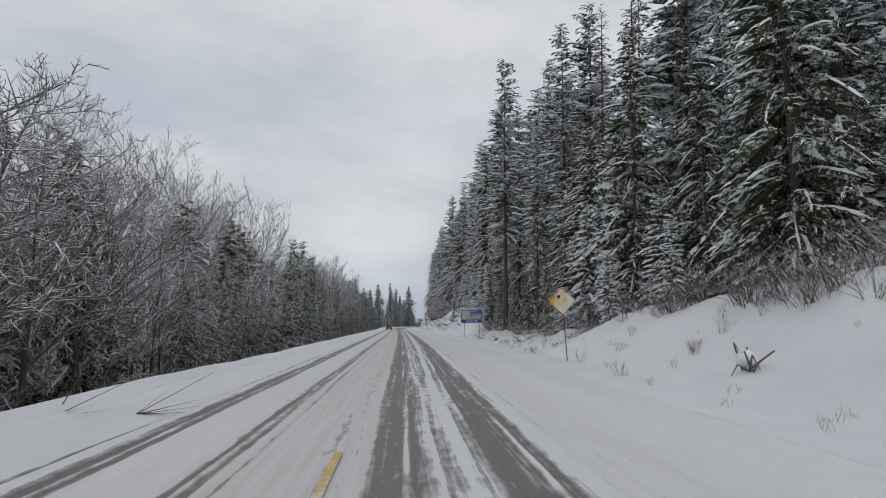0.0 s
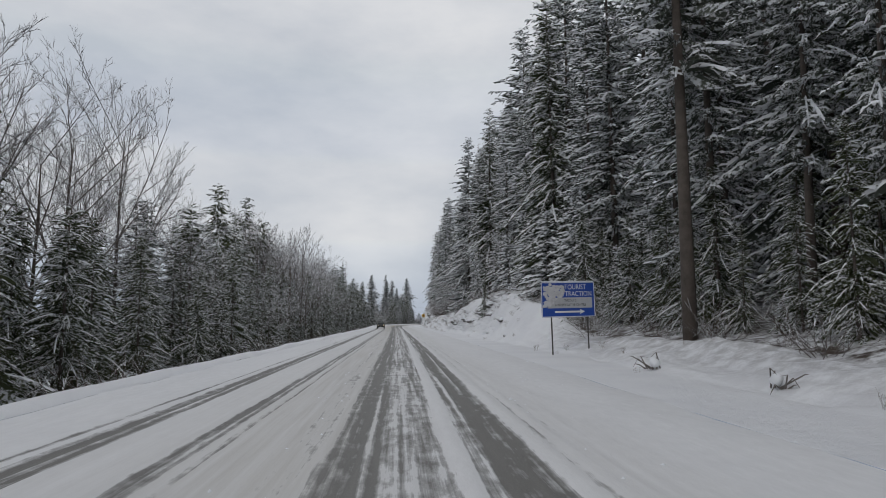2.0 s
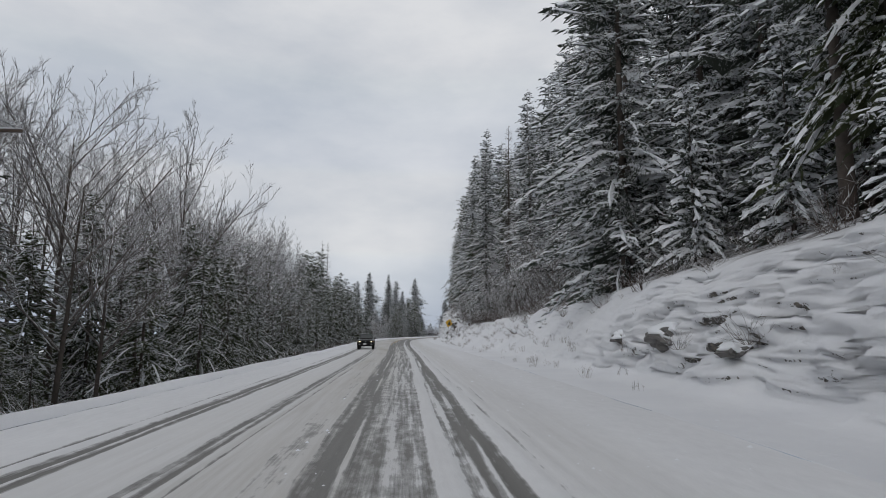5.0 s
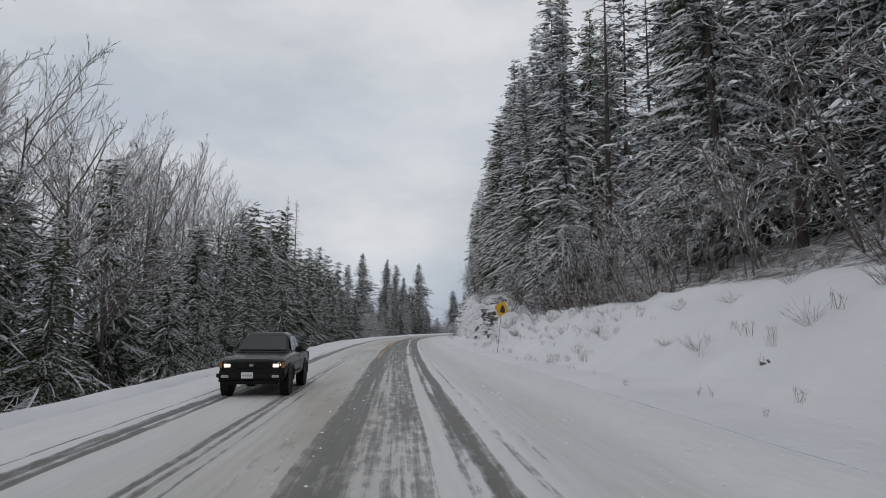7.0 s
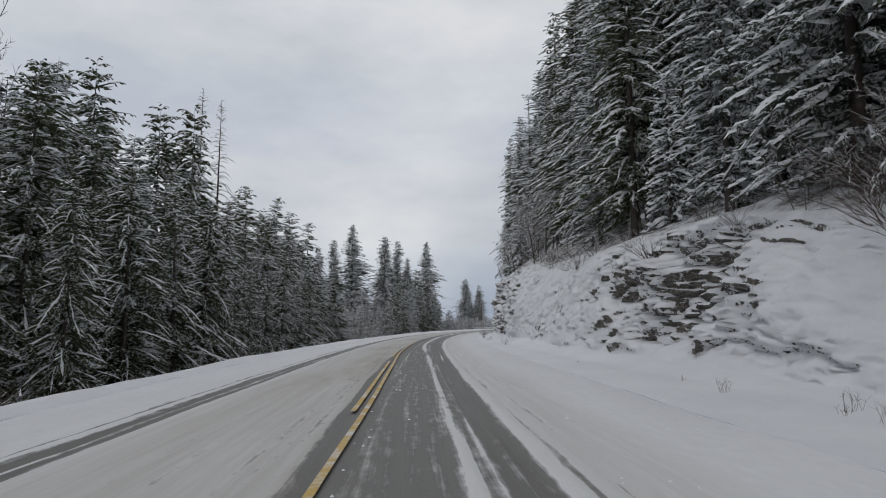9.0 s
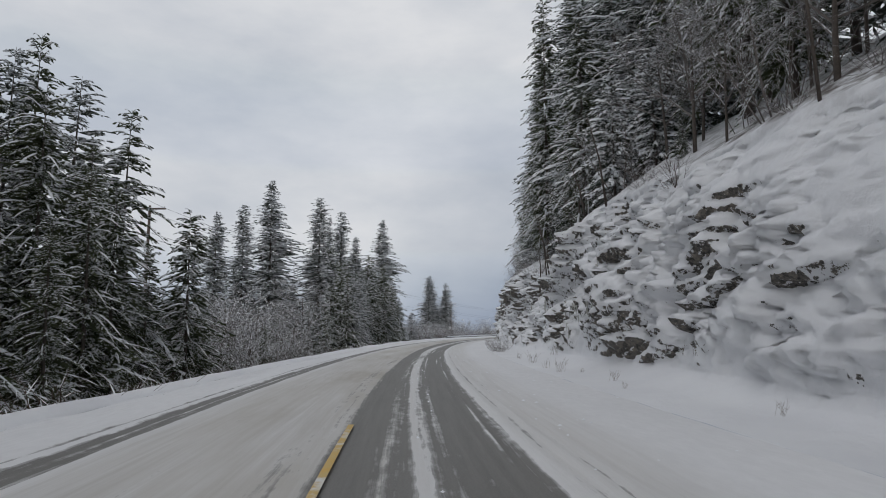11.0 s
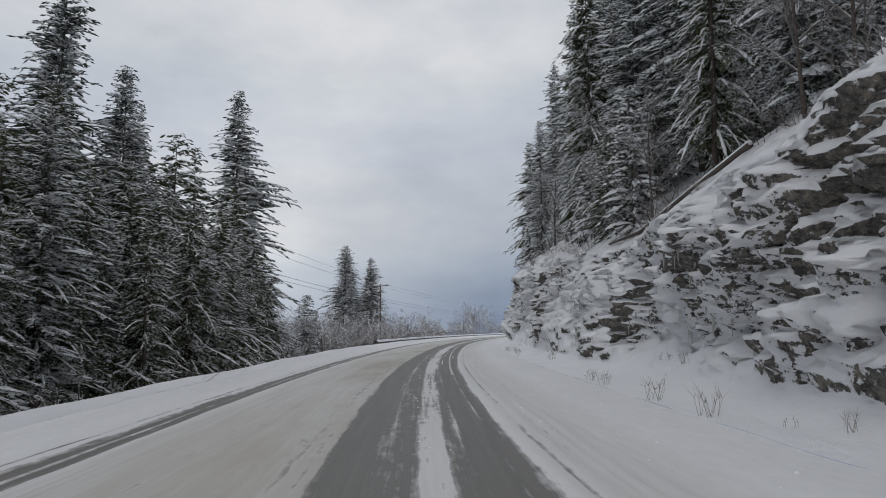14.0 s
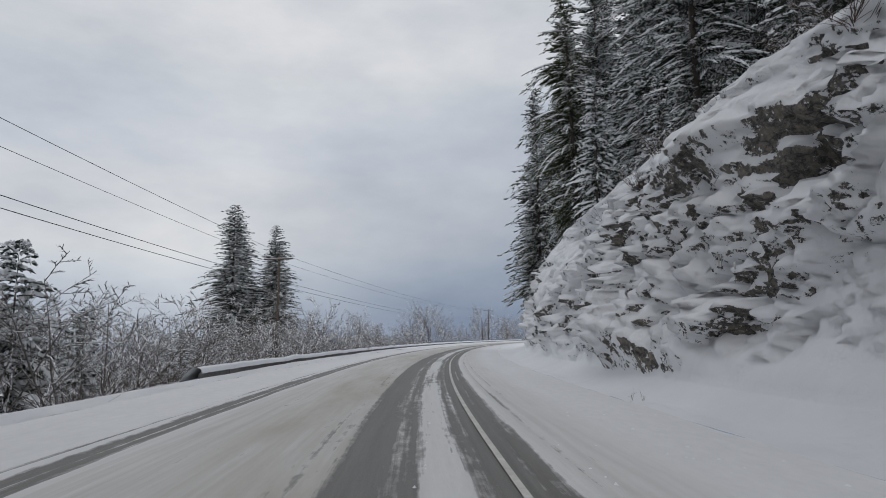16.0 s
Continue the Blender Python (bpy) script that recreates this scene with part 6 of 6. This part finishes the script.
def ledge_of(s, v0, v1):
    """The place on the face, between v0 and v1, under which the rock falls back the most."""
    best = None
    for k in range(24):
        v = v0 + (v1 - v0) * k / 23
        (u, z), (ub, zb) = bank_point(s, v), bank_point(s, v - 0.05)
        if best is None or ub - u > best[0]:
            best = (ub - u, u, z)
    return best


def build_icicles():
    """Curtains of ice hanging from the ledges of the cut."""
    g = random.Random(21)
    for k in range(40):
        c = g.choice((312, 316, 320, 323, 327, 330, 336, 340, 345, 349, 360, 364, 376, 379, 382, 386, 389, 392, 395, 424)) + g.gauss(0, 0.9)
        low = g.uniform(0.22, 0.6)
        root = None
        for q in range(g.randint(5, 9)):
            s = c + g.uniform(-0.7, 0.7)
            hold, u, z = ledge_of(s, low, low + 0.14)
            if hold < 0.02:
                continue
            L = g.uniform(0.12, 0.62) * (1.5 if s < 332 else 1.0)
            r = 0.014 + 0.03 * L * g.uniform(0.5, 1.0)
            p = at(s, u + 0.05, z)
            if root is None:
                root = new("icicle_curtain")
                tagged(root, "curtain of pale icicles hanging from a rock ledge", "icicles", "icicles")
            v, f = [], []
            tube(v, f, [p + Vector((0, 0, 0.10)), p - Vector((0, 0, L * 0.25)), p - Vector((0.01, 0, L * 0.65)), p - Vector((0.02, 0, L))], [r * 1.4, r, r * 0.6, 0.005], 6)
            piece("icicle", v, f, M_ICE, root, smooth=True)


build_icicles()


def build_fallen_trunk():
    """A dead trunk lying along the edge of the cut, snow on its back."""
    root = new("fallen_log")
    pts = [at(q, u, ground_z(q, u) + 0.12) for q, u in ((393, 10.5), (389, 10.9), (385, 11.5), (381, 12.2))]
    v, f = [], []
    tube(v, f, pts, [0.05, 0.09, 0.11, 0.13], 8)
    piece("bark", v, f, M_BARK, root, smooth=True)
    v, f = [], []
    tube(v, f, [q + Vector((0, 0, 0.10)) for q in pts[1:]], [0.04, 0.08, 0.10], 7)
    piece("snow", v, f, M_SNOW, root, "line of snow along the trunk", True)
    tagged(root, "dead fallen trunk with snow along its back", "log")


def build_dead_stem(g, s, u, length, lean):
    root = new("dead_stem")
    foot = at(s, u, ground_z(s, u) - 0.2)
    head = foot + Vector((-0.30 * length * lean, -0.12 * length, length))
    v, f = [], []
    mid = foot.lerp(head, 0.5) + Vector((0.15, 0, 0.1))
    tube(v, f, [foot, mid, head], [0.06, 0.045, 0.015], 6)
    piece("stem", v, f, M_BARK, root, smooth=True)
    for k in range(9):
        b = foot.lerp(head, g.uniform(0.3, 0.95))
        e = b + Vector((g.uniform(-0.8, 0.8), g.uniform(-0.8, 0.8), g.uniform(-0.1, 0.6)))
        v, f = [], []
        tube(v, f, [b, b.lerp(e, 0.5) + Vector((0, 0, 0.06)), e], [0.018, 0.012, 0.004], 4, False)
        piece("twig", v, f, M_TWIG, root)
    tagged(root, "thin dead stem leaning out from the rock edge", "dead tree", "dead stems")


build_fallen_trunk()
for k, (q, u, n, lean) in enumerate([(331, 10.2, 5.0, 0.5), (332.2, 10.6, 5.5, 0.9), (333.5, 10.0, 3.6, 0.2), (318, 11.4, 5.0, 0.8), (322, 11.2, 4.0, 1.0), (300, 12.2, 5.5, 0.7)]):
    build_dead_stem(random.Random(50 + k), q, u, n, lean)


def build_clods():
    """Small lumps of snow thrown off the road."""
    g = random.Random(41)
    v, f = [], []
    for k in range(1700):
        s = g.uniform(2, 425)
        if k % 4 == 0:
            u = glide(s, ((0, -0.6), (200, -0.4), (300, 1.2), (430, 1.2))) + g.gauss(0, 0.22)
            size = g.uniform(0.015, 0.04)
        else:
            u = 3.3 + 4.2 * g.random() ** 1.6
            size = g.uniform(0.015, 0.04) * (1.6 if g.random() < 0.12 else 1)
        p = at(s, u, 0.05 + 0.05 * min(1, max(0, (u - 3.6) / 2)))
        i = len(v)
        for dx, dy, dz in ((1, 0, 0), (0, 1, 0), (-1, 0, 0), (0, -1, 0), (0, 0, 1)):
            j = g.uniform(0.6, 1.3) * size
            v.append((p.x + dx * j, p.y + dy * j * 1.3, p.z + dz * j * 0.8 - 0.01))
        f.extend(((i, i + 1, i + 4), (i + 1, i + 2, i + 4), (i + 2, i + 3, i + 4), (i + 3, i, i + 4)))
    tagged(piece("snow_clods", v, f, M_SNOW, None, smooth=True), "small lumps of snow scattered along the road", "snow lumps", kind="stuff")


build_clods()

# ---- distance ----


def build_far_hills():
    verts, faces = [], []
    n = 60
    # aerial haze is painted into the hill's blue-grey base colour
    M = plain("far_hill_haze_tint", (0.20, 0.24, 0.31), 0.95, spread=0.3, scale=0.02)
    for k in range(n + 1):
        a = radians(-20 + 110 * k / n)
        d = 1700
        h = -8 + 14 * fbm(k * 0.15, 2.0, 5.0, 4) + 190 * max(0.0, (k - 20) / 40.0) ** 1.1
        x, y = d * math.sin(a), d * math.cos(a)
        verts.extend(((x, y, -60), (x * 1.02, y * 1.02, h)))
    for k in range(n):
        faces.append((2 * k, 2 * k + 2, 2 * k + 3, 2 * k + 1))
    tagged(piece("backdrop", verts, faces, M), "distant wooded hillside across the valley, coloured blue-grey for haze", "hill", kind="structure")


build_far_hills()
